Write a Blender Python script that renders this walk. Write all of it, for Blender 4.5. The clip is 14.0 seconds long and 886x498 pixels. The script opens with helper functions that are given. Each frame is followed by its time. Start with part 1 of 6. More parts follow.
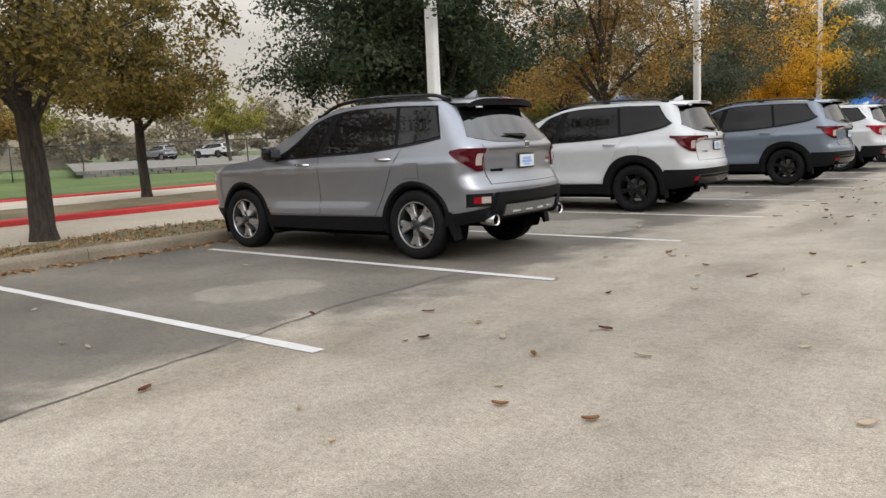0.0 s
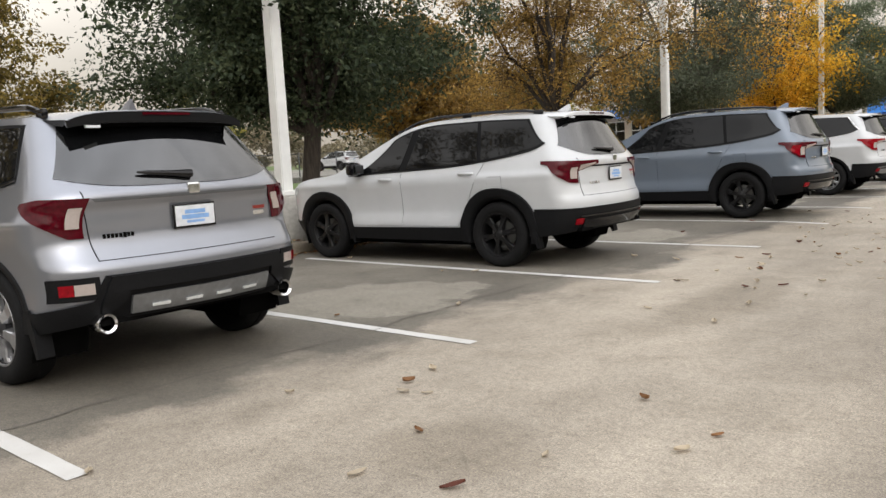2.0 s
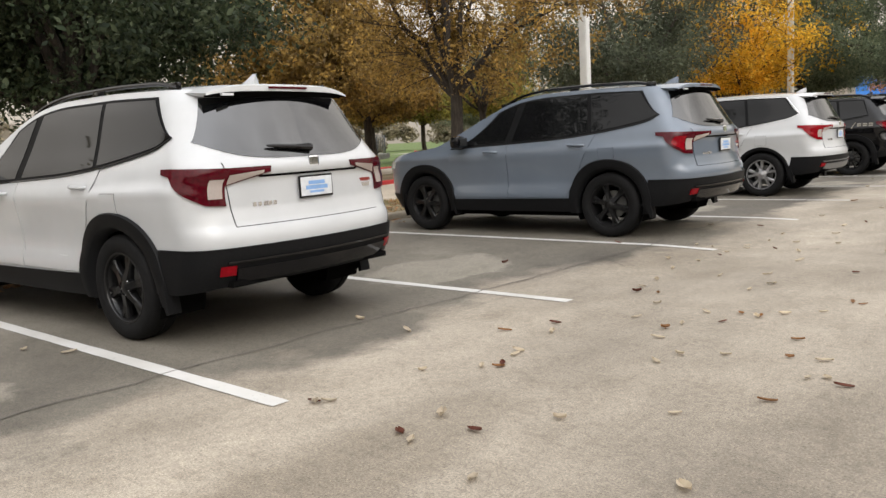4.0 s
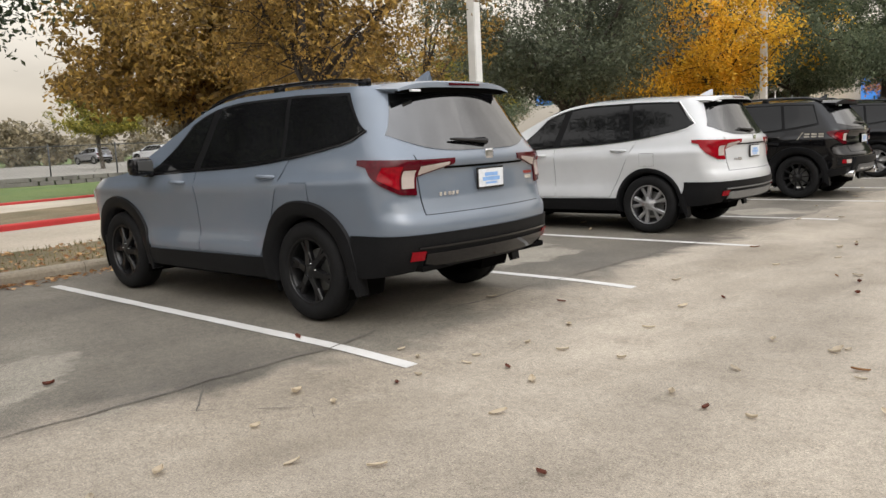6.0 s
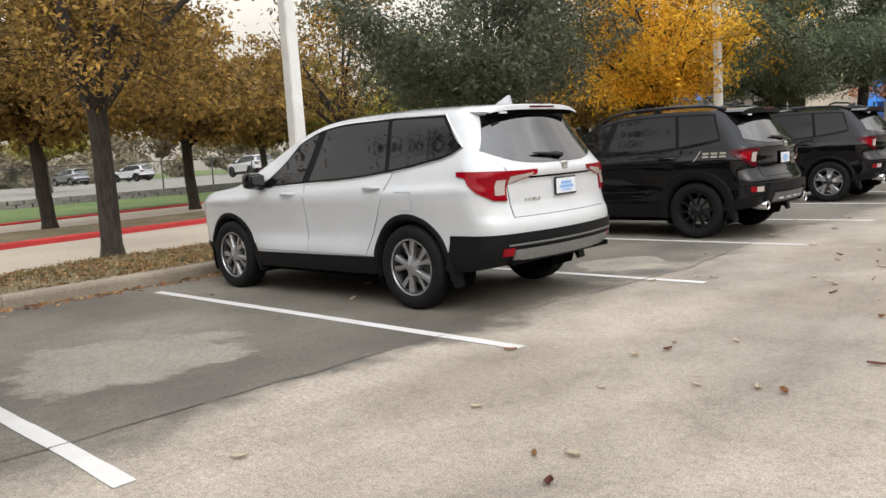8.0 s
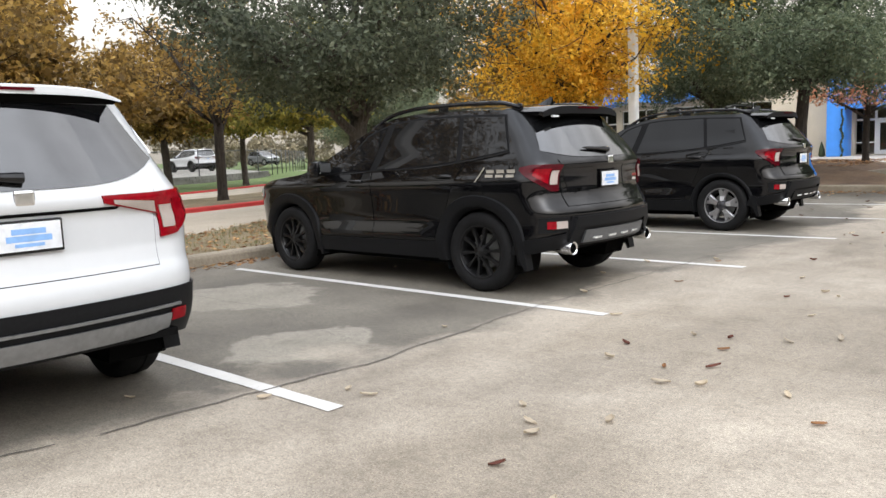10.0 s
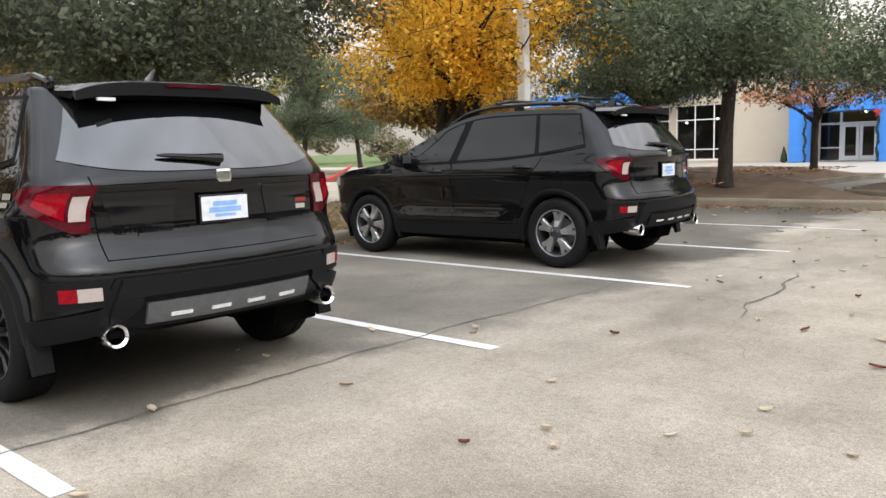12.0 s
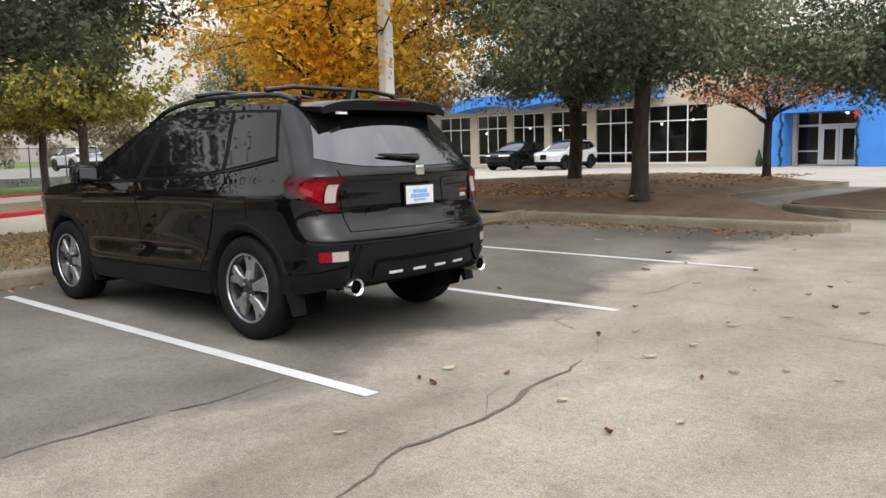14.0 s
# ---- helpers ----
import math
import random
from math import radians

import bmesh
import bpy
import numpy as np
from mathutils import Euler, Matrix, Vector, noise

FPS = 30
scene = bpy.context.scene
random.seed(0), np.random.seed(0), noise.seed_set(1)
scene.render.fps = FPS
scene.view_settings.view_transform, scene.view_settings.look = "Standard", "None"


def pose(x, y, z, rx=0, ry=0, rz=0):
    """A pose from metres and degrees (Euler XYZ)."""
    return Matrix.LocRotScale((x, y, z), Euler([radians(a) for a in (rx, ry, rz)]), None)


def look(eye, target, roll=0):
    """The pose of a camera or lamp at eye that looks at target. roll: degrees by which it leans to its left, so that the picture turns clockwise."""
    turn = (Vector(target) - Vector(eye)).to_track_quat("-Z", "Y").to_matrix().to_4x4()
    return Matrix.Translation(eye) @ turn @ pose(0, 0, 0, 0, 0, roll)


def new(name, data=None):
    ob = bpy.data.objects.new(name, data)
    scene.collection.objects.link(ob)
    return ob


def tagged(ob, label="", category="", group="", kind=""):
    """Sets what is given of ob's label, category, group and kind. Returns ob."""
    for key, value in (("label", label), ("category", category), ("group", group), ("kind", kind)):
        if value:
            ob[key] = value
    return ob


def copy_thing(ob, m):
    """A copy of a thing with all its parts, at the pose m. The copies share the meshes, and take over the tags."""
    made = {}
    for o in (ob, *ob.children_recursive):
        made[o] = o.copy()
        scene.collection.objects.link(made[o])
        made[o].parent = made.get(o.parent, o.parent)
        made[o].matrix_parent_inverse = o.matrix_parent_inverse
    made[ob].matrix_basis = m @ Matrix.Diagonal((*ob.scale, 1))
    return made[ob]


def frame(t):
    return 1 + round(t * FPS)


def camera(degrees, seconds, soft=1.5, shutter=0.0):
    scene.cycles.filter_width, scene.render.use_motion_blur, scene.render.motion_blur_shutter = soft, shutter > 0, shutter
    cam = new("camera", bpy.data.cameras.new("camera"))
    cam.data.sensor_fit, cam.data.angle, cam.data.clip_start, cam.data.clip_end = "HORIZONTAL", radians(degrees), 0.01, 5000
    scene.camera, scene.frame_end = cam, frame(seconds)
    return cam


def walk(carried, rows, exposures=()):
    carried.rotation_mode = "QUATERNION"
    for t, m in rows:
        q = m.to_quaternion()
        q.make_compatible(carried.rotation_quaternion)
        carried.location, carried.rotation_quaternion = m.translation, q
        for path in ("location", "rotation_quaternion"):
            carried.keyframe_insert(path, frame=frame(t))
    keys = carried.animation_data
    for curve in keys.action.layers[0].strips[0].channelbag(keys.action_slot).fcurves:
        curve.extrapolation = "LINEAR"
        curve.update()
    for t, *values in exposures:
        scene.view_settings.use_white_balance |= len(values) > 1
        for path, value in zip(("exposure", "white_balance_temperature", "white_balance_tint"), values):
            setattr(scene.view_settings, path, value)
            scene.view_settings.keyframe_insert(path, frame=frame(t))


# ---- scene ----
cam = camera(58.3, 14.0)
PATH = [
    (0, (3.601, -3.147, 1.242), (2.336, -1.621, 0.974), -2.5),
    (0.5, (3.518, -2.027, 1.258), (2.22, -0.527, 1.0), -2.5),
    (1, (3.479, -0.952, 1.264), (2.167, 0.539, 1.026), -2.8),
    (1.5, (3.434, 0.196, 1.295), (2.119, 1.684, 1.06), -2.8),
    (2, (3.373, 1.331, 1.292), (2.062, 2.824, 1.06), -3.1),
    (2.5, (3.312, 2.464, 1.285), (2.01, 3.963, 1.044), -3.4),
    (3, (3.248, 3.671, 1.288), (1.95, 5.17, 1.027), -3.5),
    (3.5, (3.184, 4.794, 1.261), (1.883, 6.289, 0.993), -3.4),
    (6, (3.275, 10.471, 1.338), (1.933, 11.929, 1.064), -2.8),
    (6.5, (3.259, 11.662, 1.346), (1.915, 13.117, 1.074), -2.9),
    (7, (3.284, 12.792, 1.332), (1.931, 14.243, 1.076), -3.4),
    (7.5, (3.292, 13.935, 1.338), (1.926, 15.375, 1.092), -3.7),
    (8, (3.281, 15.057, 1.337), (1.905, 16.489, 1.099), -3.7),
    (8.5, (3.252, 16.17, 1.322), (1.87, 17.596, 1.086), -3.7),
    (11, (3.083, 21.432, 1.307), (1.757, 22.908, 1.06), -1.4),
    (11.5, (3.034, 22.446, 1.294), (1.716, 23.931, 1.05), -1.5),
    (12, (3.026, 23.472, 1.273), (1.702, 24.951, 1.028), -1.7),
    (12.5, (3.053, 24.418, 1.281), (1.722, 25.89, 1.03), -2.0),
    (13, (3.068, 25.387, 1.29), (1.736, 26.855, 1.032), -2.0),
    (13.5, (3.095, 26.334, 1.296), (1.765, 27.805, 1.039), -1.8),
    (14, (3.101, 27.284, 1.312), (1.777, 28.763, 1.066), -1.4),
]
walk(cam, [(t, look(eye, target, roll)) for t, eye, target, roll in PATH], [(0, 0.12, 6350, 11), (3.5, 0.27, 6600, 11), (7.5, 0.38, 6450, 11), (11, 0.70, 6150, 11), (14, 0.50, 6250, 11)])

# ---------------------------------------------------------------- light
world = bpy.data.worlds.new("overcast_sky")
scene.world = world
world.use_nodes = True
wt = world.node_tree
wt.nodes.clear()
sky = wt.nodes.new("ShaderNodeTexSky")
sky.sky_type = "NISHITA"
sky.sun_disc = False
sky.sun_elevation = radians(38)
sky.sun_rotation = radians(115)
sky.dust_density = 4.0
sky.air_density = 1.0
grey = wt.nodes.new("ShaderNodeHueSaturation")
grey.inputs["Saturation"].default_value = 0.22
cloud = wt.nodes.new("ShaderNodeTexNoise")
cloud.inputs["Scale"].default_value = 2.2
cloud.inputs["Detail"].default_value = 5
coords = wt.nodes.new("ShaderNodeTexCoord")
stretch = wt.nodes.new("ShaderNodeMapping")
stretch.inputs["Scale"].default_value = (1, 1, 3)
ramp = wt.nodes.new("ShaderNodeMapRange")
ramp.inputs["From Min"].default_value, ramp.inputs["From Max"].default_value = 0.3, 0.7
ramp.inputs["To Min"].default_value, ramp.inputs["To Max"].default_value = 0.75, 1.25
mul = wt.nodes.new("ShaderNodeVectorMath")
mul.operation = "SCALE"
bg = wt.nodes.new("ShaderNodeBackground")
bg.inputs["Strength"].default_value = 0.15
wout = wt.nodes.new("ShaderNodeOutputWorld")
wt.links.new(coords.outputs["Generated"], stretch.inputs["Vector"])
wt.links.new(stretch.outputs[0], cloud.inputs["Vector"])
wt.links.new(cloud.outputs["Fac"], ramp.inputs["Value"])
wt.links.new(sky.outputs[0], grey.inputs["Color"])
veil = wt.nodes.new("ShaderNodeMix")
veil.data_type = "RGBA"
veil.inputs[0].default_value = 0.55
veil.inputs[7].default_value = (7.4, 7.1, 6.7, 1)
wt.links.new(grey.outputs[0], veil.inputs[6])
wt.links.new(veil.outputs[2], mul.inputs[0])
height = wt.nodes.new("ShaderNodeSeparateXYZ")
wt.links.new(coords.outputs["Generated"], height.inputs[0])
dome = wt.nodes.new("ShaderNodeMapRange")
dome.inputs["To Min"].default_value, dome.inputs["To Max"].default_value = 0.56, 2.15
wt.links.new(height.outputs[2], dome.inputs["Value"])
both = wt.nodes.new("ShaderNodeMath")
both.operation = "MULTIPLY"
wt.links.new(ramp.outputs[0], both.inputs[0])
wt.links.new(dome.outputs[0], both.inputs[1])
wt.links.new(both.outputs[0], mul.inputs["Scale"])
tint = wt.nodes.new("ShaderNodeMix")
tint.data_type = "RGBA"
tint.inputs[6].default_value = (1.07, 1.0, 0.88, 1)
tint.inputs[7].default_value = (0.93, 1.0, 1.10, 1)
wt.links.new(height.outputs[2], tint.inputs[0])
tinted = wt.nodes.new("ShaderNodeVectorMath")
tinted.operation = "MULTIPLY"
wt.links.new(mul.outputs[0], tinted.inputs[0])
wt.links.new(tint.outputs[2], tinted.inputs[1])
wt.links.new(tinted.outputs[0], bg.inputs["Color"])
wt.links.new(bg.outputs[0], wout.inputs["Surface"])

sun_data = bpy.data.lights.new("sun", "SUN")
sun_data.energy = 0.6
sun_data.angle = radians(130)
sun_data.color = (1.0, 0.95, 0.88)
sun = new("sun", sun_data)
sun.matrix_world = look((0, 0, 0), (-math.sin(radians(115)) * math.cos(radians(38)), math.cos(radians(115)) * -math.cos(radians(38)), -math.sin(radians(38))))


# ---------------------------------------------------------------- materials
def base_mat(name, rough=0.6, metal=0.0):
    m = bpy.data.materials.new(name)
    m.use_nodes = True
    nt = m.node_tree
    b = nt.nodes["Principled BSDF"]
    b.inputs["Roughness"].default_value = rough
    b.inputs["Metallic"].default_value = metal
    return m, nt, b


def noise_node(nt, scale, detail=6, vec=None, rough=0.6):
    n = nt.nodes.new("ShaderNodeTexNoise")
    n.inputs["Scale"].default_value = scale
    n.inputs["Detail"].default_value = detail
    n.inputs["Roughness"].default_value = rough
    if vec is not None:
        nt.links.new(vec, n.inputs["Vector"])
    return n


def ramp_node(nt, src, stops):
    r = nt.nodes.new("ShaderNodeValToRGB")
    while len(r.color_ramp.elements) < len(stops):
        r.color_ramp.elements.new(0.5)
    for e, (p, c) in zip(r.color_ramp.elements, stops):
        e.position = p
        e.color = (*c, 1) if len(c) == 3 else c
    nt.links.new(src, r.inputs[0])
    return r


def mix_node(nt, fac, a, b, kind="MIX"):
    m = nt.nodes.new("ShaderNodeMix")
    m.data_type = "RGBA"
    m.blend_type = kind
    for sock, v in ((m.inputs[0], fac), (m.inputs[6], a), (m.inputs[7], b)):
        if isinstance(v, bpy.types.NodeSocket):
            nt.links.new(v, sock)
        elif isinstance(v, tuple):
            sock.default_value = (*v, 1)
        else:
            sock.default_value = v
    return m.outputs[2]


def bump_node(nt, b, src, strength=0.3, dist=0.01):
    u = nt.nodes.new("ShaderNodeBump")
    u.inputs["Strength"].default_value = strength
    u.inputs["Distance"].default_value = dist
    nt.links.new(src, u.inputs["Height"])
    nt.links.new(u.outputs[0], b.inputs["Normal"])


def world_pos(nt):
    return nt.nodes.new("ShaderNodeNewGeometry").outputs["Position"]


def obj_pos(nt):
    return nt.nodes.new("ShaderNodeTexCoord").outputs["Object"]


def rough_surface(name, dark, light, scale, fine, rough=0.85, bump=0.4, dist=0.01, where=world_pos):
    """Two scales of noise between two colours, with bump."""
    m, nt, b = base_mat(name, rough)
    p = where(nt)
    big = noise_node(nt, scale, 5, p)
    small = noise_node(nt, fine, 4, p)
    c1 = ramp_node(nt, big.outputs[0], [(0.3, dark), (0.7, light)])
    c2 = ramp_node(nt, small.outputs[0], [(0.3, (0.8, 0.8, 0.8)), (0.7, (1.12, 1.12, 1.12))])
    nt.links.new(mix_node(nt, 1.0, c1.outputs[0], c2.outputs[0], "MULTIPLY"), b.inputs["Base Color"])
    bump_node(nt, b, small.outputs[0], bump, dist)
    return m


def car_paint(name, colour, metal=0.0, rough=0.35, coat=1.0, flake=0.0, gloss=0.15, clear=1.52):
    m, nt, b = base_mat(name, rough, metal)
    p = obj_pos(nt)
    dust = noise_node(nt, 3.0, 6, p)
    fine = noise_node(nt, 700.0, 2, p)
    dusty = tuple(c * 0.92 + 0.004 for c in colour)
    base = ramp_node(nt, dust.outputs[0], [(0.35, colour), (0.75, dusty)])
    sp = ramp_node(nt, fine.outputs[0], [(0.3, (1 - flake,) * 3), (0.7, (1 + flake,) * 3)])
    nt.links.new(mix_node(nt, 1.0, base.outputs[0], sp.outputs[0], "MULTIPLY"), b.inputs["Base Color"])
    b.inputs["Coat Weight"].default_value = coat
    b.inputs["Specular IOR Level"].default_value = gloss
    b.inputs["Coat IOR"].default_value = clear
    rr = ramp_node(nt, dust.outputs[0], [(0.3, (0.0,) * 3), (0.8, (0.025,) * 3)])
    nt.links.new(rr.outputs[0], b.inputs["Coat Roughness"])
    return m


def plain(name, colour, rough=0.5, metal=0.0, coat=0.0, vary=0.12, scale=25.0, gloss=0.5):
    m, nt, b = base_mat(name, rough, metal)
    b.inputs["Specular IOR Level"].default_value = gloss
    n = noise_node(nt, scale, 5, obj_pos(nt))
    lo, hi = tuple(c * (1 - vary) for c in colour), tuple(min(1, c * (1 + vary)) for c in colour)
    r = ramp_node(nt, n.outputs[0], [(0.3, lo), (0.7, hi)])
    nt.links.new(r.outputs[0], b.inputs["Base Color"])
    b.inputs["Coat Weight"].default_value = coat
    return m


def spot_mask(nt, p, spots, outer=1.68, inner=1.56):
    """1 inside ragged ellipses (x, y, half-widths), 0 outside."""
    near = None
    for cx, cy, rx_, ry_ in spots:
        mp = nt.nodes.new("ShaderNodeMapping")
        mp.vector_type = "TEXTURE"
        mp.inputs["Location"].default_value = (cx, cy, 0)
        mp.inputs["Scale"].default_value = (rx_, ry_, 1)
        nt.links.new(p, mp.inputs[0])
        ln = nt.nodes.new("ShaderNodeVectorMath")
        ln.operation = "LENGTH"
        nt.links.new(mp.outputs[0], ln.inputs[0])
        if near is None:
            near = ln.outputs["Value"]
        else:
            mn = nt.nodes.new("ShaderNodeMath")
            mn.operation = "MINIMUM"
            nt.links.new(near, mn.inputs[0])
            nt.links.new(ln.outputs["Value"], mn.inputs[1])
            near = mn.outputs[0]
    edge_n = noise_node(nt, 1.7, 5, p, 0.6)
    ragged = nt.nodes.new("ShaderNodeMath")
    ragged.operation = "MULTIPLY_ADD"
    nt.links.new(edge_n.outputs[0], ragged.inputs[0])
    ragged.inputs[1].default_value = 1.5
    nt.links.new(near, ragged.inputs[2])
    out = nt.nodes.new("ShaderNodeMapRange")
    out.inputs["From Min"].default_value, out.inputs["From Max"].default_value = outer, inner
    nt.links.new(ragged.outputs[0], out.inputs["Value"])
    return out.outputs[0]


PUDDLES = [(-0.35, 12.05, 0.5, 0.5), (-2.1, 1.15, 0.6, 0.65), (-2.0, 6.5, 1.0, 1.1), (-2.0, 11.7, 0.7, 0.9), (-2.3, 17.5, 0.95, 0.95), (-3.4, 23.6, 0.9, 0.7), (-1.35, 22.7, 0.45, 0.7)]
STAINS = [(2.0, 29.6, 1.7, 3.0), (0.3, 33.6, 1.6, 2.0), (1.3, 24.7, 1.3, 1.6), (2.6, 36.3, 2.6, 2.0), (0.35, 12.7, 0.35, 0.7), (-1.4, 38.2, 2.6, 0.7), (1.2, 38.6, 1.6, 1.0), (-0.2, 12.9, 0.55, 0.9), (1.5, 32.2, 0.9, 1.3), (1.16, 3.9, 0.4, 0.35), (0.2, 18.6, 0.5, 0.9), (0.5, 29.4, 0.4, 1.4), (0.9, 7.6, 0.35, 1.2), (0.3, 24.6, 0.4, 1.2), (1.2, 21.8, 0.7, 0.9), (2.2, 35.5, 1.2, 1.3), (-0.2, -0.3, 0.4, 1.2)]


def asphalt():
    """Weathered lot: pale worn aisle, darker damp stalls with an irregular border and pale dried patches."""
    m, nt, b = base_mat("worn_asphalt", 0.9)
    p = world_pos(nt)
    sep = nt.nodes.new("ShaderNodeSeparateXYZ")
    nt.links.new(p, sep.inputs[0])
    wob = noise_node(nt, 0.6, 9, p, 0.62)
    edge = nt.nodes.new("ShaderNodeMath")
    edge.operation = "MULTIPLY_ADD"
    nt.links.new(wob.outputs[0], edge.inputs[0])
    edge.inputs[1].default_value = 3.0
    nt.links.new(sep.outputs[0], edge.inputs[2])
    side = nt.nodes.new("ShaderNodeMapRange")
    side.inputs["From Min"].default_value, side.inputs["From Max"].default_value = 0.62, 1.0
    nt.links.new(edge.outputs[0], side.inputs["Value"])
    patch_n = noise_node(nt, 0.45, 7, p, 0.55)
    stall = ramp_node(nt, patch_n.outputs[0], [(0.36, (0.088, 0.078, 0.063)), (0.48, (0.122, 0.109, 0.088)), (0.55, (0.142, 0.128, 0.104)), (0.66, (0.185, 0.168, 0.138))])
    longways = nt.nodes.new("ShaderNodeMapping")
    longways.inputs["Scale"].default_value = (1.0, 0.38, 1.0)
    nt.links.new(p, longways.inputs[0])
    # pale dried puddles in the empty stalls, dark damp stains in the aisle
    spot = spot_mask(nt, p, PUDDLES)
    damp = spot_mask(nt, p, STAINS, 1.95, 1.35)
    stall_col = mix_node(nt, spot, stall.outputs[0], (0.218, 0.199, 0.164))
    worn = noise_node(nt, 0.5, 7, longways.outputs[0], 0.62)
    aisle = ramp_node(nt, worn.outputs[0], [(0.30, (0.160, 0.136, 0.107)), (0.42, (0.250, 0.217, 0.174)), (0.56, (0.332, 0.291, 0.236)), (0.70, (0.425, 0.376, 0.308))])
    col = mix_node(nt, side.outputs[0], stall_col, aisle.outputs[0])
    col = mix_node(nt, damp, col, mix_node(nt, 1.0, col, (0.80, 0.785, 0.76), "MULTIPLY"))
    grit = noise_node(nt, 95.0, 3, p, 0.85)
    gritr = ramp_node(nt, grit.outputs[0], [(0.34, (0.40, 0.39, 0.38)), (0.47, (0.92, 0.92, 0.92)), (0.55, (1.05, 1.05, 1.05)), (0.68, (1.7, 1.67, 1.6))])
    col = mix_node(nt, 0.85, col, gritr.outputs[0], "MULTIPLY")
    fleck = noise_node(nt, 24.0, 4, p, 0.7)
    fleckr = ramp_node(nt, fleck.outputs[0], [(0.33, (0.72, 0.71, 0.70)), (0.5, (1.0, 1.0, 1.0)), (0.7, (1.22, 1.2, 1.17))])
    col = mix_node(nt, 0.75, col, fleckr.outputs[0], "MULTIPLY")
    blot = noise_node(nt, 2.3, 8, p, 0.7)
    blotr = ramp_node(nt, blot.outputs[0], [(0.30, (0.70, 0.685, 0.66)), (0.45, (0.96, 0.955, 0.945)), (0.62, (1.09, 1.09, 1.09))])
    col = mix_node(nt, 0.8, col, blotr.outputs[0], "MULTIPLY")
    nt.links.new(col, b.inputs["Base Color"])
    rr = ramp_node(nt, patch_n.outputs[0], [(0.3, (0.62,) * 3), (0.6, (0.9,) * 3)])
    nt.links.new(rr.outputs[0], b.inputs["Roughness"])
    bump_node(nt, b, grit.outputs[0], 0.5, 0.006)
    return m


def worn_paint(name, colour, under, amount=0.42):
    m, nt, b = base_mat(name, 0.75)
    p = world_pos(nt)
    n = noise_node(nt, 38.0, 8, p, 0.75)
    big = noise_node(nt, 1.6, 4, p)
    r = ramp_node(nt, n.outputs[0], [(amount - 0.06, under), (amount + 0.02, colour)])
    r2 = ramp_node(nt, big.outputs[0], [(0.3, (0.82, 0.81, 0.79)), (0.65, (1.0, 1.0, 1.0))])
    nt.links.new(mix_node(nt, 1.0, r.outputs[0], r2.outputs[0], "MULTIPLY"), b.inputs["Base Color"])
    bump_node(nt, b, n.outputs[0], 0.2, 0.004)
    return m


def leaf_mat(name, dark, mid, light, through_light=0.3):
    m, nt, b = base_mat(name, 0.6)
    g = nt.nodes.new("ShaderNodeNewGeometry")
    r = ramp_node(nt, g.outputs["Random Per Island"], [(0.0, dark), (0.5, mid), (1.0, light)])
    n = noise_node(nt, 0.5, 3, g.outputs["Position"])
    r2 = ramp_node(nt, n.outputs[0], [(0.35, (0.72, 0.72, 0.72)), (0.68, (1.25, 1.2, 1.1))])
    nt.links.new(mix_node(nt, 1.0, r.outputs[0], r2.outputs[0], "MULTIPLY"), b.inputs["Base Color"])
    b.inputs["Specular IOR Level"].default_value = 0.3
    glow = nt.nodes.new("ShaderNodeBsdfTranslucent")
    nt.links.new(b.inputs["Base Color"].links[0].from_socket, glow.inputs["Color"])
    both = nt.nodes.new("ShaderNodeMixShader")
    both.inputs[0].default_value = through_light
    out = nt.nodes["Material Output"]
    nt.links.new(b.outputs[0], both.inputs[1])
    nt.links.new(glow.outputs[0], both.inputs[2])
    nt.links.new(both.outputs[0], out.inputs["Surface"])
    return m


def bark_mat(name, dark, light):
    m, nt, b = base_mat(name, 0.95)
    mp = nt.nodes.new("ShaderNodeMapping")
    mp.inputs["Scale"].default_value = (1, 1, 0.18)
    nt.links.new(world_pos(nt), mp.inputs[0])
    n = noise_node(nt, 22.0, 7, mp.outputs[0], 0.7)
    r = ramp_node(nt, n.outputs[0], [(0.35, dark), (0.65, light)])
    nt.links.new(r.outputs[0], b.inputs["Base Color"])
    bump_node(nt, b, n.outputs[0], 0.9, 0.03)
    return m


M_ASPHALT = asphalt()
M_LINE = worn_paint("white_line_paint", (0.56, 0.55, 0.53), (0.30, 0.29, 0.26), 0.38)
M_RED = worn_paint("red_kerb_paint", (0.56, 0.045, 0.045), (0.42, 0.20, 0.17), 0.34)
M_STENCIL = worn_paint("white_stencil_paint", (0.78, 0.70, 0.68), (0.55, 0.12, 0.11), 0.42)
M_KERB = rough_surface("kerb_concrete", (0.17, 0.142, 0.103), (0.30, 0.258, 0.197), 0.9, 30, 0.9, 0.4)
M_CONC = rough_surface("road_concrete", (0.40, 0.345, 0.27), (0.52, 0.455, 0.36), 0.35, 22, 0.9, 0.2)
M_CONC_PALE = rough_surface("pale_concrete", (0.31, 0.278, 0.235), (0.40, 0.36, 0.305), 0.5, 30, 0.9, 0.2)
M_SOIL = rough_surface("leaf_strewn_soil", (0.082, 0.050, 0.031), (0.185, 0.122, 0.075), 1.4, 40, 0.95, 0.9, 0.03)
M_STRIP = rough_surface("dry_grass_soil", (0.13, 0.11, 0.058), (0.27, 0.21, 0.125), 0.8, 45, 0.95, 0.9, 0.03)
M_LAWN = rough_surface("lawn", (0.055, 0.10, 0.02), (0.12, 0.16, 0.04), 0.35, 35, 0.95, 0.8, 0.03)
M_GRASS = leaf_mat("grass_blade", (0.08, 0.105, 0.03), (0.16, 0.15, 0.06), (0.32, 0.26, 0.13))
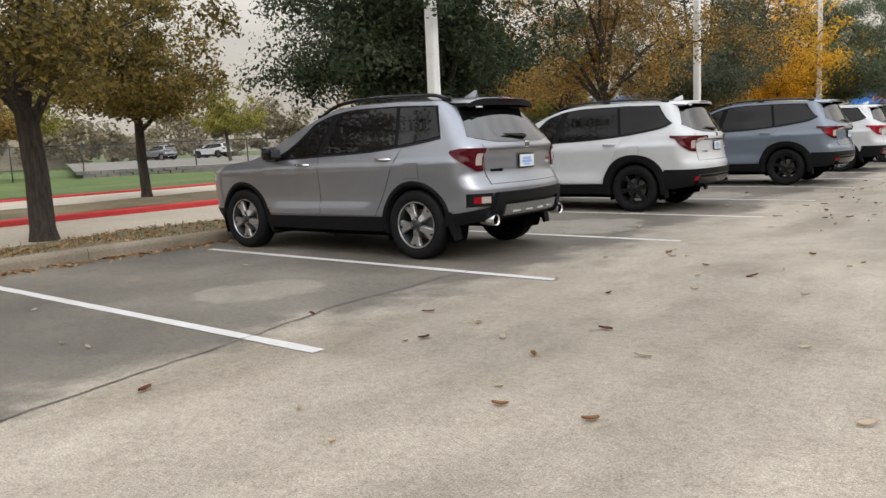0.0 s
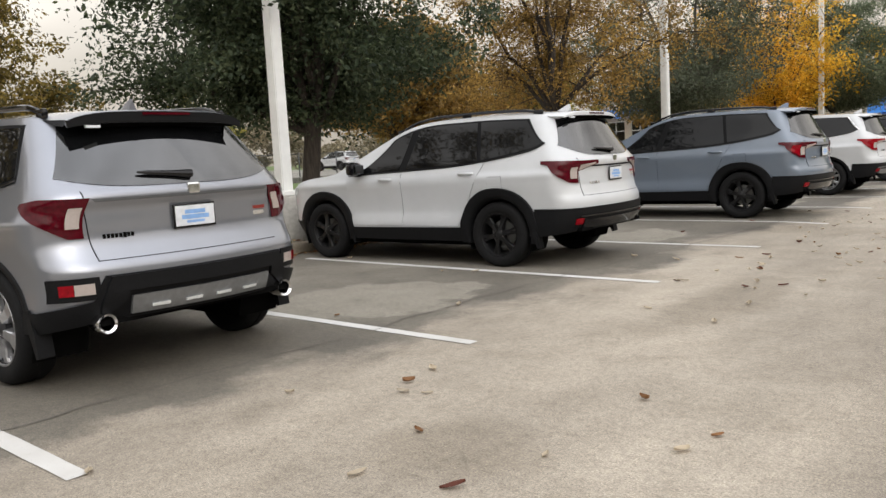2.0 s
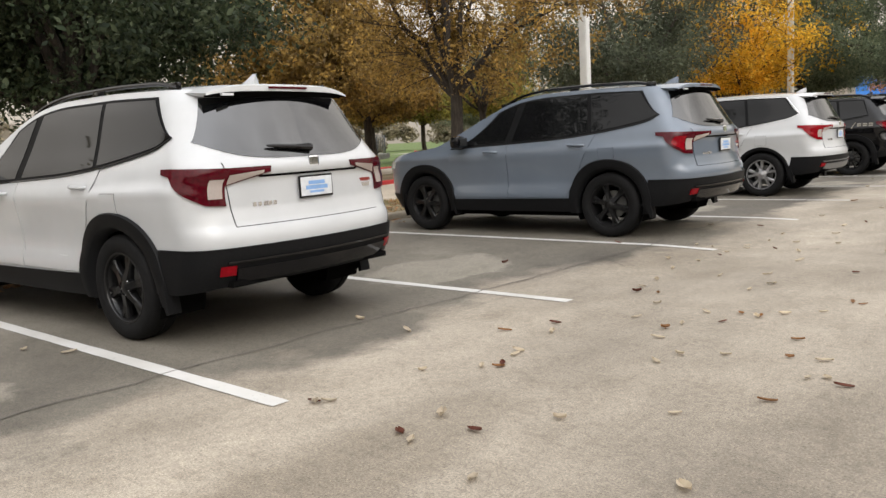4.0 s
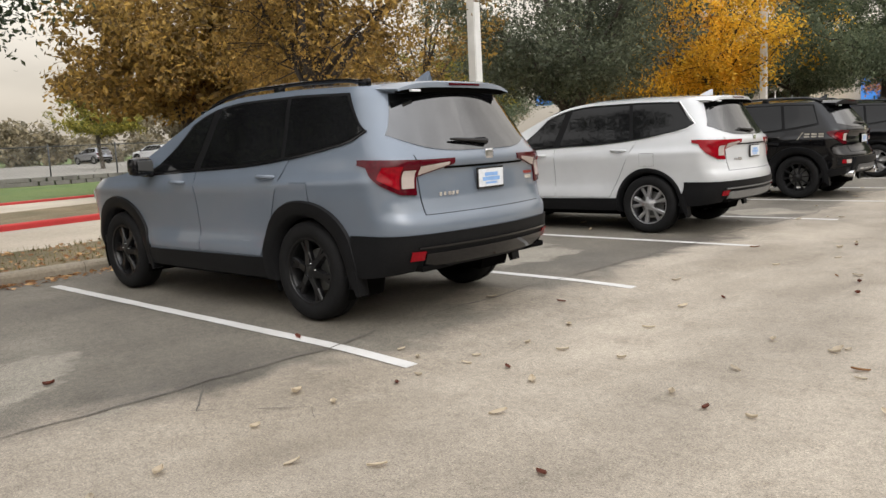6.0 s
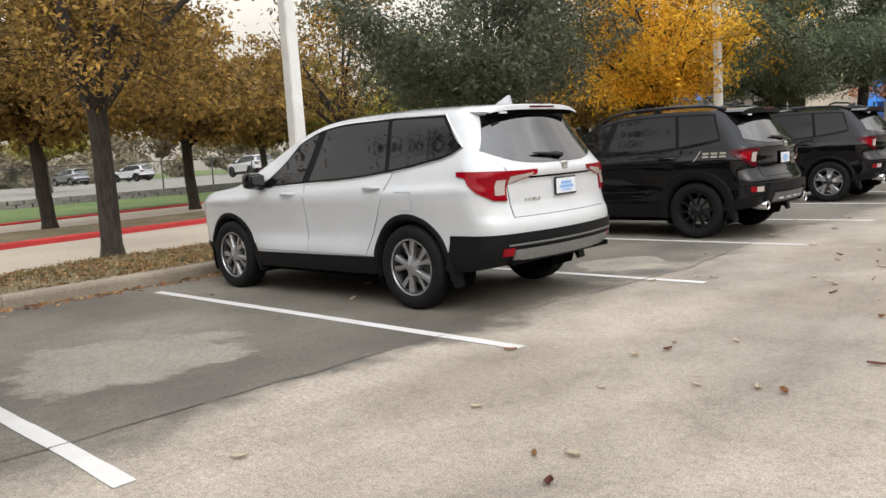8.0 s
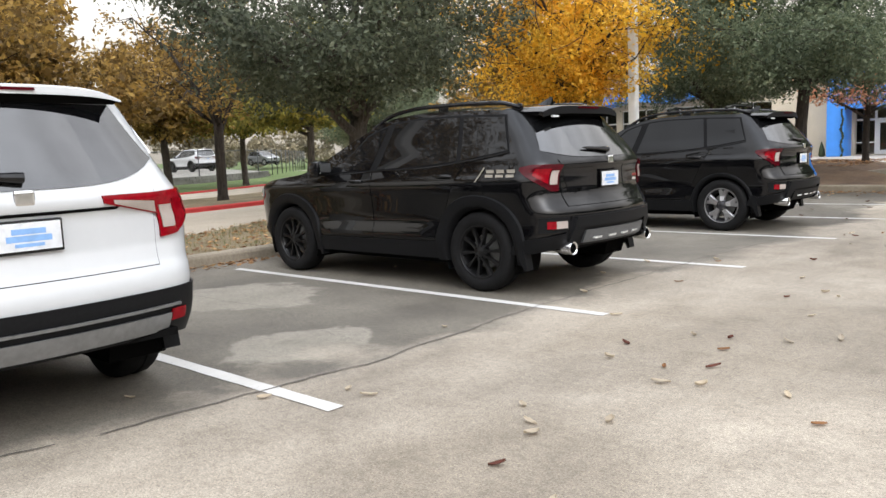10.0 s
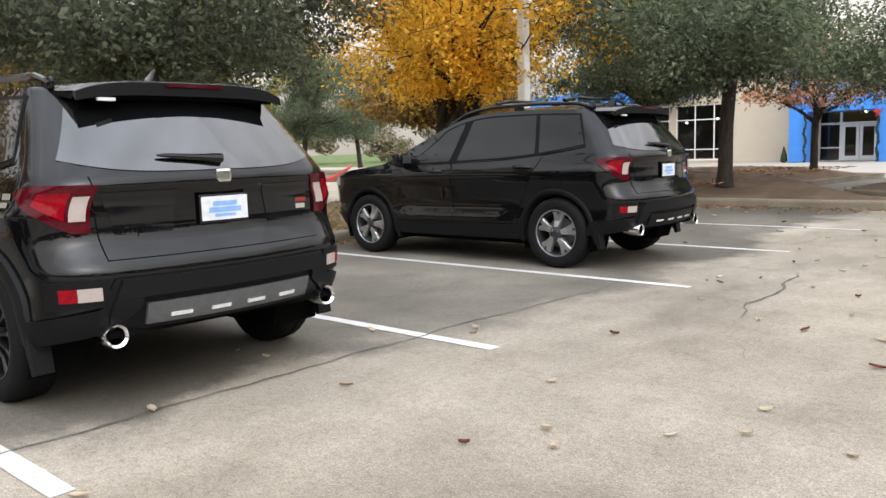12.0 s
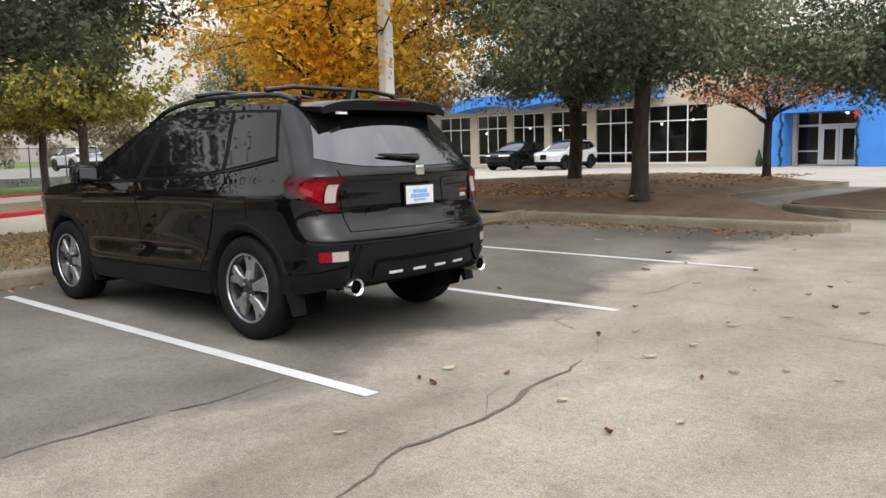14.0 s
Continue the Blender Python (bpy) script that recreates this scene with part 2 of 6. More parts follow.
M_CRACK = plain("crack_dirt", (0.105, 0.094, 0.08), 0.95)
M_LITTER = leaf_mat("dry_leaf", (0.11, 0.045, 0.022), (0.32, 0.165, 0.07), (0.52, 0.34, 0.17))
M_LITTER_RED = leaf_mat("red_brown_leaf", (0.08, 0.022, 0.015), (0.13, 0.04, 0.022), (0.17, 0.06, 0.03))
M_LITTER_PALE = leaf_mat("pale_dry_leaf", (0.36, 0.29, 0.20), (0.54, 0.48, 0.39), (0.70, 0.65, 0.57))
M_BARK = bark_mat("dark_bark", (0.014, 0.011, 0.009), (0.06, 0.047, 0.036))
M_BARK_PALE = bark_mat("grey_bark", (0.03, 0.025, 0.02), (0.11, 0.092, 0.075))
M_OAK = leaf_mat("evergreen_leaf", (0.022, 0.036, 0.020), (0.050, 0.072, 0.038), (0.10, 0.125, 0.068), 0.4)
M_OAK_NEAR = leaf_mat("grey_green_leaf", (0.072, 0.10, 0.062), (0.14, 0.175, 0.108), (0.23, 0.268, 0.172), 0.48)
M_OAK_PALE = leaf_mat("pale_grey_green_leaf", (0.06, 0.075, 0.05), (0.105, 0.125, 0.082), (0.175, 0.195, 0.135), 0.46)
M_OLIVE = leaf_mat("olive_gold_leaf", (0.065, 0.056, 0.019), (0.165, 0.13, 0.034), (0.30, 0.22, 0.055), 0.42)
M_RUST = leaf_mat("rusty_gold_leaf", (0.13, 0.088, 0.034), (0.27, 0.175, 0.052), (0.47, 0.31, 0.08), 0.45)
M_GOLD = leaf_mat("golden_leaf", (0.50, 0.27, 0.03), (0.84, 0.51, 0.04), (0.92, 0.66, 0.10), 0.58)
M_LIME = leaf_mat("yellow_green_leaf", (0.11, 0.13, 0.03), (0.24, 0.23, 0.045), (0.42, 0.36, 0.07))
M_REDLEAF = leaf_mat("coral_leaf", (0.46, 0.20, 0.12), (0.64, 0.34, 0.20), (0.74, 0.48, 0.32), 0.5)
# distance haze is put into these paler leaf colours
M_HAZE = leaf_mat("far_leaf_painted_haze", (0.16, 0.145, 0.10), (0.24, 0.21, 0.145), (0.33, 0.29, 0.20))
M_PEDESTAL = rough_surface("grey_pedestal_concrete", (0.27, 0.26, 0.235), (0.35, 0.335, 0.305), 1.2, 14, 0.9, 0.2)
M_POLE = plain("white_pole_paint", (0.66, 0.66, 0.64), 0.45, 0.0, 0.1, 0.08, 4)
M_FENCE = plain("black_coated_steel", (0.04, 0.042, 0.045), 0.5, 0.3)
M_GALV = plain("galvanised_wire", (0.19, 0.19, 0.185), 0.55, 0.5)
M_STONE = rough_surface("grey_block", (0.12, 0.115, 0.105), (0.22, 0.21, 0.19), 1.5, 20, 0.9, 0.5)
M_FARLOT = rough_surface("grey_far_lot", (0.17, 0.16, 0.14), (0.25, 0.235, 0.205), 0.3, 15, 0.9, 0.2)
M_STUCCO = rough_surface("cream_stucco", (0.50, 0.44, 0.34), (0.58, 0.515, 0.41), 0.4, 40, 0.9, 0.2)
M_STUCCO_FAR = rough_surface("tan_stucco", (0.44, 0.38, 0.31), (0.50, 0.43, 0.35), 0.2, 20, 0.9, 0.1)
M_BLUE = plain("blue_panel", (0.055, 0.25, 0.74), 0.4, 0.0, 0.3, 0.08, 1.5)
M_WHITE = plain("white_frame_paint", (0.76, 0.76, 0.74), 0.45, 0.0, 0.1, 0.05)
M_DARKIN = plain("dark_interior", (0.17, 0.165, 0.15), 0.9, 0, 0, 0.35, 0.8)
M_LAMP, _nt, _b = base_mat("showroom_lamp", 0.4)
_b.inputs["Emission Color"].default_value = (1.0, 0.83, 0.6, 1)
_b.inputs["Emission Strength"].default_value = 5.0

M_GLASS, _nt, _b = base_mat("tinted_glass", 0.03)
_g = noise_node(_nt, 1.5, 4, obj_pos(_nt))
_r = ramp_node(_nt, _g.outputs[0], [(0.3, (0.003, 0.003, 0.0035)), (0.7, (0.006, 0.0065, 0.007))])
_nt.links.new(_r.outputs[0], _b.inputs["Base Color"])
_b.inputs["IOR"].default_value = 2.05
_b.inputs["Transmission Weight"].default_value = 0.0
M_GLASS_SIDE, _nt, _b = base_mat("dark_side_glass", 0.03)
_g = noise_node(_nt, 1.5, 4, obj_pos(_nt))
_r = ramp_node(_nt, _g.outputs[0], [(0.3, (0.004, 0.004, 0.0045)), (0.7, (0.009, 0.0095, 0.010))])
_nt.links.new(_r.outputs[0], _b.inputs["Base Color"])
_b.inputs["IOR"].default_value = 1.39
M_SHOP_GLASS, _nt, _b = base_mat("shopfront_glass", 0.02)
_b.inputs["Base Color"].default_value = (0.42, 0.45, 0.46, 1)
_b.inputs["Transmission Weight"].default_value = 1.0
_b.inputs["IOR"].default_value = 1.45
M_SILVER = car_paint("silver_paint", (0.258, 0.268, 0.298), 0.7, 0.30, 1.0, 0.1)
M_WHITEPAINT = car_paint("white_pearl_paint", (0.50, 0.512, 0.525), 0.0, 0.4, 1.0, 0.02)
M_BLUEGREY = car_paint("blue_grey_paint", (0.140, 0.168, 0.208), 0.15, 0.38, 1.0, 0.05)
M_BLACKPAINT = car_paint("black_paint", (0.0025, 0.0025, 0.003), 0.0, 0.3, 1.0, 0.05, 0.0, 1.42)
M_CLAD = plain("black_textured_plastic", (0.007, 0.0072, 0.008), 0.5, 0, 0, 0.2, 60, 0.12)
M_GLOSSBLACK = plain("gloss_black_plastic", (0.005, 0.005, 0.006), 0.07, 0, 0.0, 0.1, 25, 0.4)
M_TYRE = plain("tyre_rubber", (0.008, 0.008, 0.0084), 0.75, 0, 0, 0.25, 30, 0.15)
M_RIM = plain("machined_alloy", (0.40, 0.40, 0.41), 0.34, 0.85)
M_RIMDARK = plain("dark_alloy", (0.05, 0.05, 0.055), 0.35, 0.6)
M_RIMBLACK = plain("black_alloy", (0.006, 0.006, 0.0065), 0.3, 0.0, 0.0, 0.12, 25, 0.35)
M_CHROME = plain("chrome", (0.75, 0.75, 0.76), 0.1, 1.0, 0, 0.0)
M_MIRROR = plain("smoked_mirror", (0.22, 0.23, 0.24), 0.04, 1.0, 0, 0.0)
M_SKID = plain("silver_skid_plastic", (0.20, 0.205, 0.21), 0.4, 0.5)
M_SKIDDARK = plain("grey_skid_plastic", (0.10, 0.104, 0.11), 0.45, 0.3)
M_TAILRED = plain("red_lens", (0.20, 0.002, 0.007), 0.06, 0, 0.0, 0.25, 40, 0.2)
M_TAILDARK = plain("dark_red_lens", (0.06, 0.002, 0.006), 0.06, 0, 0.0, 0.3, 40, 0.25)
M_TAILCLEAR = plain("clear_lens", (0.36, 0.31, 0.285), 0.1, 0, 0.0, 0.06, 60)
M_HEAD = plain("headlight_lens", (0.66, 0.68, 0.68), 0.08, 0, 1.0)
M_PLATE = plain("white_plate", (0.60, 0.62, 0.65), 0.35, 0, 0.3)
M_PLATEBLUE = plain("blue_print", (0.20, 0.36, 0.64), 0.4)
M_GREYPRINT = plain("grey_print", (0.20, 0.18, 0.145), 0.4)
M_ORANGE = plain("orange_badge", (0.20, 0.02, 0.014), 0.35)
M_SEAL = plain("window_seal_rubber", (0.006, 0.006, 0.0065), 0.55, 0, 0, 0.1, 30, 0.1)
M_UNDER = plain("underbody", (0.006, 0.006, 0.006), 0.95, 0, 0, 0.1, 20, 0.0)


# ---------------------------------------------------------------- helpers of this scene
def mesh_of(name, bm, mats, smooth=False):
    me = bpy.data.meshes.new(name)
    bm.normal_update()
    bm.to_mesh(me)
    bm.free()
    for m in mats if isinstance(mats, (list, tuple)) else [mats]:
        me.materials.append(m)
    if smooth:
        me.shade_smooth()
        me.set_sharp_from_angle(angle=radians(42))
    return me


def part(name, bm, mat, parent, label="", smooth=False):
    ob = new(name, mesh_of(name, bm, mat, smooth))
    ob.parent = parent
    return tagged(ob, label=label)


def thing(name, label, category, group="", kind=""):
    return tagged(new(name), label=label, category=category, group=group, kind=kind)


def structure(name, bm, mat, label, category, smooth=False, kind="structure"):
    return tagged(new(name, mesh_of(name, bm, mat, smooth)), label=label, category=category, kind=kind)


def add_box(bm, lo, hi, mi=0, turn=None):
    v = [bm.verts.new((x, y, z)) for x in (lo[0], hi[0]) for y in (lo[1], hi[1]) for z in (lo[2], hi[2])]
    if turn is not None:
        for w in v:
            w.co = turn @ w.co
    for q in ((0, 1, 3, 2), (4, 6, 7, 5), (0, 4, 5, 1), (2, 3, 7, 6), (0, 2, 6, 4), (1, 5, 7, 3)):
        f = bm.faces.new([v[i] for i in q])
        f.material_index = mi
    return v


def box(lo, hi, bevel=0.0):
    bm = bmesh.new()
    add_box(bm, lo, hi)
    if bevel:
        bmesh.ops.bevel(bm, geom=bm.edges[:], offset=bevel, segments=2, affect="EDGES", profile=0.5)
    return bm


def add_tube(bm, pts, radii, sides=8, cap=True):
    """A tube of varying radius through the points."""
    rings = []
    pts = [Vector(p) for p in pts]
    for i, p in enumerate(pts):
        d = (pts[min(i + 1, len(pts) - 1)] - pts[max(i - 1, 0)]).normalized()
        a = d.orthogonal() if abs(d.z) < 0.9 else d.cross(Vector((0, 1, 0)))
        a.normalize()
        b = d.cross(a)
        r = radii[i] if isinstance(radii, (list, tuple)) else radii
        rings.append([bm.verts.new(p + (a * math.cos(k * 2 * math.pi / sides) + b * math.sin(k * 2 * math.pi / sides)) * r) for k in range(sides)])
    for r0, r1 in zip(rings, rings[1:]):
        for k in range(sides):
            bm.faces.new((r0[k], r0[(k + 1) % sides], r1[(k + 1) % sides], r1[k])).smooth = True
    if cap:
        bm.faces.new(rings[0][::-1])
        bm.faces.new(rings[-1])


def smooth_path(pts, step=1.0):
    """Points at about even steps along a rounded polyline."""
    pts = [Vector((*p, 0)) if len(p) == 2 else Vector(p) for p in pts]
    out = []
    n = len(pts)
    for i in range(n - 1):
        p0, p1, p2, p3 = pts[max(i - 1, 0)], pts[i], pts[i + 1], pts[min(i + 2, n - 1)]
        k = max(2, int((p2 - p1).length / step))
        for j in range(k):
            t = j / k
            out.append(0.5 * (2 * p1 + (p2 - p0) * t + (2 * p0 - 5 * p1 + 4 * p2 - p3) * t * t + (3 * p1 - p0 - 3 * p2 + p3) * t ** 3))
    out.append(pts[-1])
    return out


def sweep(path, profile, mi=None):
    """A profile of (sideways, up) points swept along a level path; sideways is to the path's left."""
    bm = bmesh.new()
    rows = []
    for i, p in enumerate(path):
        d = (path[min(i + 1, len(path) - 1)] - path[max(i - 1, 0)]).normalized()
        left = Vector((-d.y, d.x, 0))
        rows.append([bm.verts.new(p + left * a + Vector((0, 0, b))) for a, b in profile])
    for r0, r1 in zip(rows, rows[1:]):
        for k in range(len(profile) - 1):
            f = bm.faces.new((r0[k], r1[k], r1[k + 1], r0[k + 1]))
            if mi:
                f.material_index = mi[k]
    for r in (rows[0], rows[-1][::-1]):
        bm.faces.new(r)
    bmesh.ops.recalc_face_normals(bm, faces=bm.faces[:])
    return bm


def ribbon(left, right, z, jitter=0.0, cross=1):
    """A sheet between two paths of the same count; its height is z, or z(x, y)."""
    bm = bmesh.new()
    rows = []
    for a, b in zip(left, right):
        row = []
        for k in range(cross + 1):
            p = a.lerp(b, k / cross)
            h = z(p.x, p.y) if callable(z) else z
            row.append(bm.verts.new((p.x, p.y, h + random.uniform(-jitter, jitter))))
        rows.append(row)
    for r0, r1 in zip(rows, rows[1:]):
        for k in range(cross):
            bm.faces.new((r0[k], r0[k + 1], r1[k + 1], r1[k]))
    bmesh.ops.recalc_face_normals(bm, faces=bm.faces[:])
    if bm.faces and sum(f.normal.z for f in bm.faces) < 0:
        bmesh.ops.reverse_faces(bm, faces=bm.faces[:])
    return bm


def sheet(x0, y0, x1, y1, z):
    bm = bmesh.new()
    bm.faces.new([bm.verts.new(p) for p in ((x0, y0, z), (x1, y0, z), (x1, y1, z), (x0, y1, z))])
    return bm


def lerp_table(table, y):
    return float(np.interp(y, [a for a, _ in table], [b for _, b in table]))


# ---------------------------------------------------------------- ground, road, kerbs
LINE_GAP = 2.74
KERB_X = -5.78
STRIP_BACK = [(-60, -7.5), (5, -7.5), (12, -7.9), (20, -8.4), (26, -8.7), (30, -10.4), (35, -11.2), (39, -13.5), (46, -19)]
ROAD_EDGE = [(-11.5, -8), (-11.5, 10), (-13.0, 20), (-14.2, 28), (-16.2, 35), (-21.5, 43), (-30, 52), (-60, 80)]
FAR_EDGE = [(-19.4, -8), (-19.5, 12), (-21.2, 24), (-22.8, 32), (-27.2, 41), (-34, 50), (-62, 76)]
FENCE_LINE = [(-40, -40), (-38, 6), (-37, 17), (-33.5, 28), (-35, 40), (-43, 52), (-68, 74)]

structure("ground", sheet(-900, -900, 900, 900, -0.06), M_LAWN, "mown lawn reaching away to the horizon", "ground")


def lot_height(x, y):
    """The lot swells by a few centimetres under one stall."""
    s = min(1.0, max(0.0, (0.4 - x) / 1.2))
    return 0.042 * math.exp(-((y - 14.9) / 2.0) ** 2) * s * s * (3 - 2 * s)


lot_rows = [*np.arange(-60, 0, 10.0), *np.arange(0, 40, 0.5), 40.0, 52.0]
lot_cols = [KERB_X + 0.02, -5, -4, -3, -2, -1.2, -0.9, -0.6, -0.3, 0, 0.3, 0.6, 8, 60]
bm = bmesh.new()
lot_grid = [[bm.verts.new((x, y, lot_height(x, y))) for x in lot_cols] for y in lot_rows]
for r0, r1 in zip(lot_grid, lot_grid[1:]):
    for k in range(len(lot_cols) - 1):
        bm.faces.new((r0[k], r0[k + 1], r1[k + 1], r1[k]))
structure("parking_lot", bm, M_ASPHALT, "worn grey parking lot asphalt with damp stains", "asphalt")

ys = np.linspace(-60, 46, 107)
strip_front = [Vector((KERB_X - 0.14, y if y < 39.2 else 39.2 + (y - 39.2) * 0.0, 0)) for y in ys]
strip_back = [Vector((lerp_table(STRIP_BACK, y), y, 0)) for y in ys]


def strip_height(x, y):
    return 0.125 + 0.03 * math.sin(x * 2.1 + y * 0.7) * math.sin(y * 1.3)


structure("verge", ribbon([p for p in strip_front if p.y < 39.3], [strip_back[i] for i, p in enumerate(strip_front) if ys[i] < 39.3][:len([p for p in strip_front if p.y < 39.3])], strip_height, 0.012, 8), M_STRIP, "leaf-strewn dry grass verge behind the kerb", "verge", True)
structure("road", ribbon([Vector((lerp_table(STRIP_BACK, y) + 0.3, y, 0)) for y in np.linspace(-60, 46, 90)], [Vector((float(np.interp(y, [p[1] for p in ROAD_EDGE], [p[0] for p in ROAD_EDGE])), y, 0)) for y in np.linspace(-60, 46, 90)], 0.07), M_CONC, "tan concrete access road", "road")

kerb_profile = [(0.0, -0.03), (0.0, 0.10), (0.012, 0.132), (0.04, 0.148), (0.15, 0.15), (0.15, -0.03)]


def kerb_run(name, path, label, seg=3.0):
    """A kerb of cast lengths with open joints."""
    root = thing(name, label, "kerb", kind="structure")
    run, start = [path[0]], 0.0
    for a, b in zip(path, path[1:]):
        start += (b - a).length
        run.append(b)
        if start > seg:
            part("kerb_length", sweep([run[0] + (run[1] - run[0]) * 0.006] + run[1:-1] + [run[-1] + (run[-2] - run[-1]) * 0.006], kerb_profile), M_KERB, root)
            run, start = [b], 0.0
    if len(run) > 1:
        part("kerb_length", sweep(run, kerb_profile), M_KERB, root)
    return root


kerb_run("kerb_1", smooth_path([(KERB_X, -40), (KERB_X, 38.6), (KERB_X + 0.1, 39.05), (KERB_X + 0.5, 39.3), (-0.9, 39.3), (-0.35, 39.42), (-0.12, 39.75), (-0.3, 40.1)], 0.5) , "weathered tan concrete kerb along the stalls")

red_profile = [(0.0, -0.03), (0.0, 0.155), (0.012, 0.178), (0.035, 0.188), (0.13, 0.188), (0.13, -0.03)]
structure("kerb_2", sweep(smooth_path(ROAD_EDGE, 1.0), red_profile), M_RED, "red-painted fire lane kerb by the road", "kerb")
structure("kerb_3", sweep(smooth_path(FAR_EDGE, 1.0), red_profile), M_RED, "red-painted kerb of the far lane", "kerb")
med = np.linspace(-60, 60, 110)
rx = lambda y: float(np.interp(y, [p[1] for p in ROAD_EDGE], [p[0] for p in ROAD_EDGE]))
fx = lambda y: float(np.interp(y, [p[1] for p in FAR_EDGE], [p[0] for p in FAR_EDGE]))
structure("median", ribbon([Vector((rx(y) - 0.12, y, 0)) for y in med], [Vector((rx(y) - 0.12 - (rx(y) - fx(y)) * 0.42, y, 0)) for y in med], lambda x, y: 0.172 + 0.02 * math.sin(x * 3 + y), 0.012, 5), M_STRIP, "dry grass median between the lanes", "median", True)
structure("far_road", ribbon([Vector((rx(y) - (rx(y) - fx(y)) * 0.43, y, 0)) for y in med], [Vector((fx(y) + 0.02, y, 0)) for y in med], 0.12), M_CONC, "tan concrete far lane", "road")

fence_x = lambda y: float(np.interp(y, [p[1] for p in FENCE_LINE], [p[0] for p in FENCE_LINE]))
structure("lawn", ribbon([Vector((fx(y) - 0.12, y, 0)) for y in med], [Vector((fence_x(y) - (0 if 16 < y < 50 else 8), y, 0)) for y in med], lambda x, y: 0.165 + 0.03 * math.sin(x * 0.7 + y * 0.4), 0.01, 8), M_LAWN, "green mown lawn before the fence", "lawn", True)

# painted words on the red kerbs
def words(text, size, m, mat, parent, name="lettering"):
    cu = bpy.data.curves.new(name, "FONT")
    cu.body = text
    cu.size = size
    cu.align_x, cu.align_y = "CENTER", "CENTER"
    cu.extrude = 0.001
    cu.resolution_u = 2
    tmp = bpy.data.objects.new(name, cu)
    scene.collection.objects.link(tmp)
    bpy.context.view_layer.update()
    me = bpy.data.meshes.new_from_object(tmp.evaluated_get(bpy.context.evaluated_depsgraph_get()))
    bpy.data.objects.remove(tmp)
    bpy.data.curves.remove(cu)
    me.materials.clear()
    me.materials.append(mat)
    ob = new(name, me)
    ob.matrix_world = m
    if parent is not None:
        ob.parent = parent
    return ob


stencils = thing("kerb_stencil", "white stencilled fire lane words on the red kerb", "marking", kind="structure")
for y0, text in ((10.0, "FIRE LANE"), (12.1, "TOW AWAY ZONE"), (27.2, "FIRE LANE"), (29.6, "TOW AWAY ZONE")):
    words(text, 0.10, pose(rx(y0) + 0.006, y0, 0.115, 90, 0, 90 + math.degrees(math.atan2(-(rx(y0 + 1) - rx(y0 - 1)), 2))), M_STENCIL, stencils)

# stall lines
for k in range(14):
    jog = random.uniform(-0.03, 0.03) - (0.06 if k in (9, 10) else 0.015)
    bm = bmesh.new()
    n = 26
    rows = []
    for i in range(n + 1):
        x = jog - (jog + 5.15) * i / n
        w = 0.052 + random.uniform(-0.003, 0.003)
        rows.append((bm.verts.new((x, k * LINE_GAP - w, 0.005 + lot_height(x, k * LINE_GAP))), bm.verts.new((x + random.uniform(-0.004, 0.004), k * LINE_GAP + w, 0.005 + lot_height(x, k * LINE_GAP)))))
    for a, b in zip(rows, rows[1:]):
        bm.faces.new((b[0], a[0], a[1], b[1]))
    tagged(structure("stall_line", bm, M_LINE, "worn white painted parking stall line", "marking"), group="stall lines")

# cracks
def crack(points, width, broken=-1.0, name="crack"):
    bm = bmesh.new()
    path = []
    pts = [Vector((*p, 0)) for p in points]
    for a, b in zip(pts, pts[1:]):
        k = max(2, int((b - a).length / 0.09))
        for j in range(k):
            p = a.lerp(b, j / k)
            f = noise.noise(p * 2.3) * 0.06 + noise.noise(p * 9) * 0.022
            path.append(p + Vector((f, f * 0.4, 0)))
    rows = []
    for p in path:
        p.z = lot_height(p.x, p.y)
    for i, p in enumerate(path):
        d = (path[min(i + 1, len(path) - 1)] - path[max(i - 1, 0)]).normalized()
        l = Vector((-d.y, d.x, 0))
        w = width * (0.35 + 0.9 * abs(noise.noise(p * 4.0)) + random.uniform(0, 0.35)) * min(1, 0.2 + i * 0.1, 0.2 + (len(path) - i) * 0.1)
        rows.append((bm.verts.new(p + l * w + Vector((0, 0, 0.006))), bm.verts.new(p - l * w + Vector((0, 0, 0.006)))))
    for a, b in zip(rows, rows[1:]):
        if noise.noise(a[0].co * 1.9) > broken:
            bm.faces.new((a[0], a[1], b[1], b[0]))
    bmesh.ops.recalc_face_normals(bm, faces=bm.faces[:])
    return tagged(structure(name, bm, M_CRACK, "irregular dark crack in the asphalt", "crack"), group="asphalt cracks")


crack([(-0.5, -6), (-0.4, -1.7), (-0.95, 1.0), (-1.05, 4.0), (-1.0, 5.1), (-1.07, 6.5), (-1.06, 7.7), (-0.95, 10), (-0.8, 12.2), (-0.73, 13.6), (-0.76, 15.5), (-0.8, 18), (-0.72, 20.5), (-0.53, 22.6), (-0.69, 24.6), (-0.72, 27.5), (-0.6, 30.2)], 0.010, -0.5)
crack([(0.86, 29.1), (0.71, 29.7), (0.67, 30.4), (0.54, 31.55)], 0.017)
crack([(0.69, 30.2), (0.50, 30.5), (0.42, 30.95)], 0.006)
crack([(0.60, 31.1), (0.78, 31.35), (0.80, 31.7)], 0.005)
crack([(1.35, 28.0), (1.05, 28.5), (0.93, 28.85)], 0.004)
crack([(0.54, 31.6), (0.35, 31.92), (0.05, 32.1), (-0.2, 32.27), (-0.28, 32.76), (-0.24, 33.17), (-0.16, 33.94), (-0.21, 34.88)], 0.005, -0.2)
crack([(0.64, 32.71), (1.0, 32.9), (1.89, 32.87), (2.8, 32.6)], 0.005, -0.2)
crack([(-1.0, 22.9), (-2.6, 23.4), (-4.9, 23.3)], 0.004)

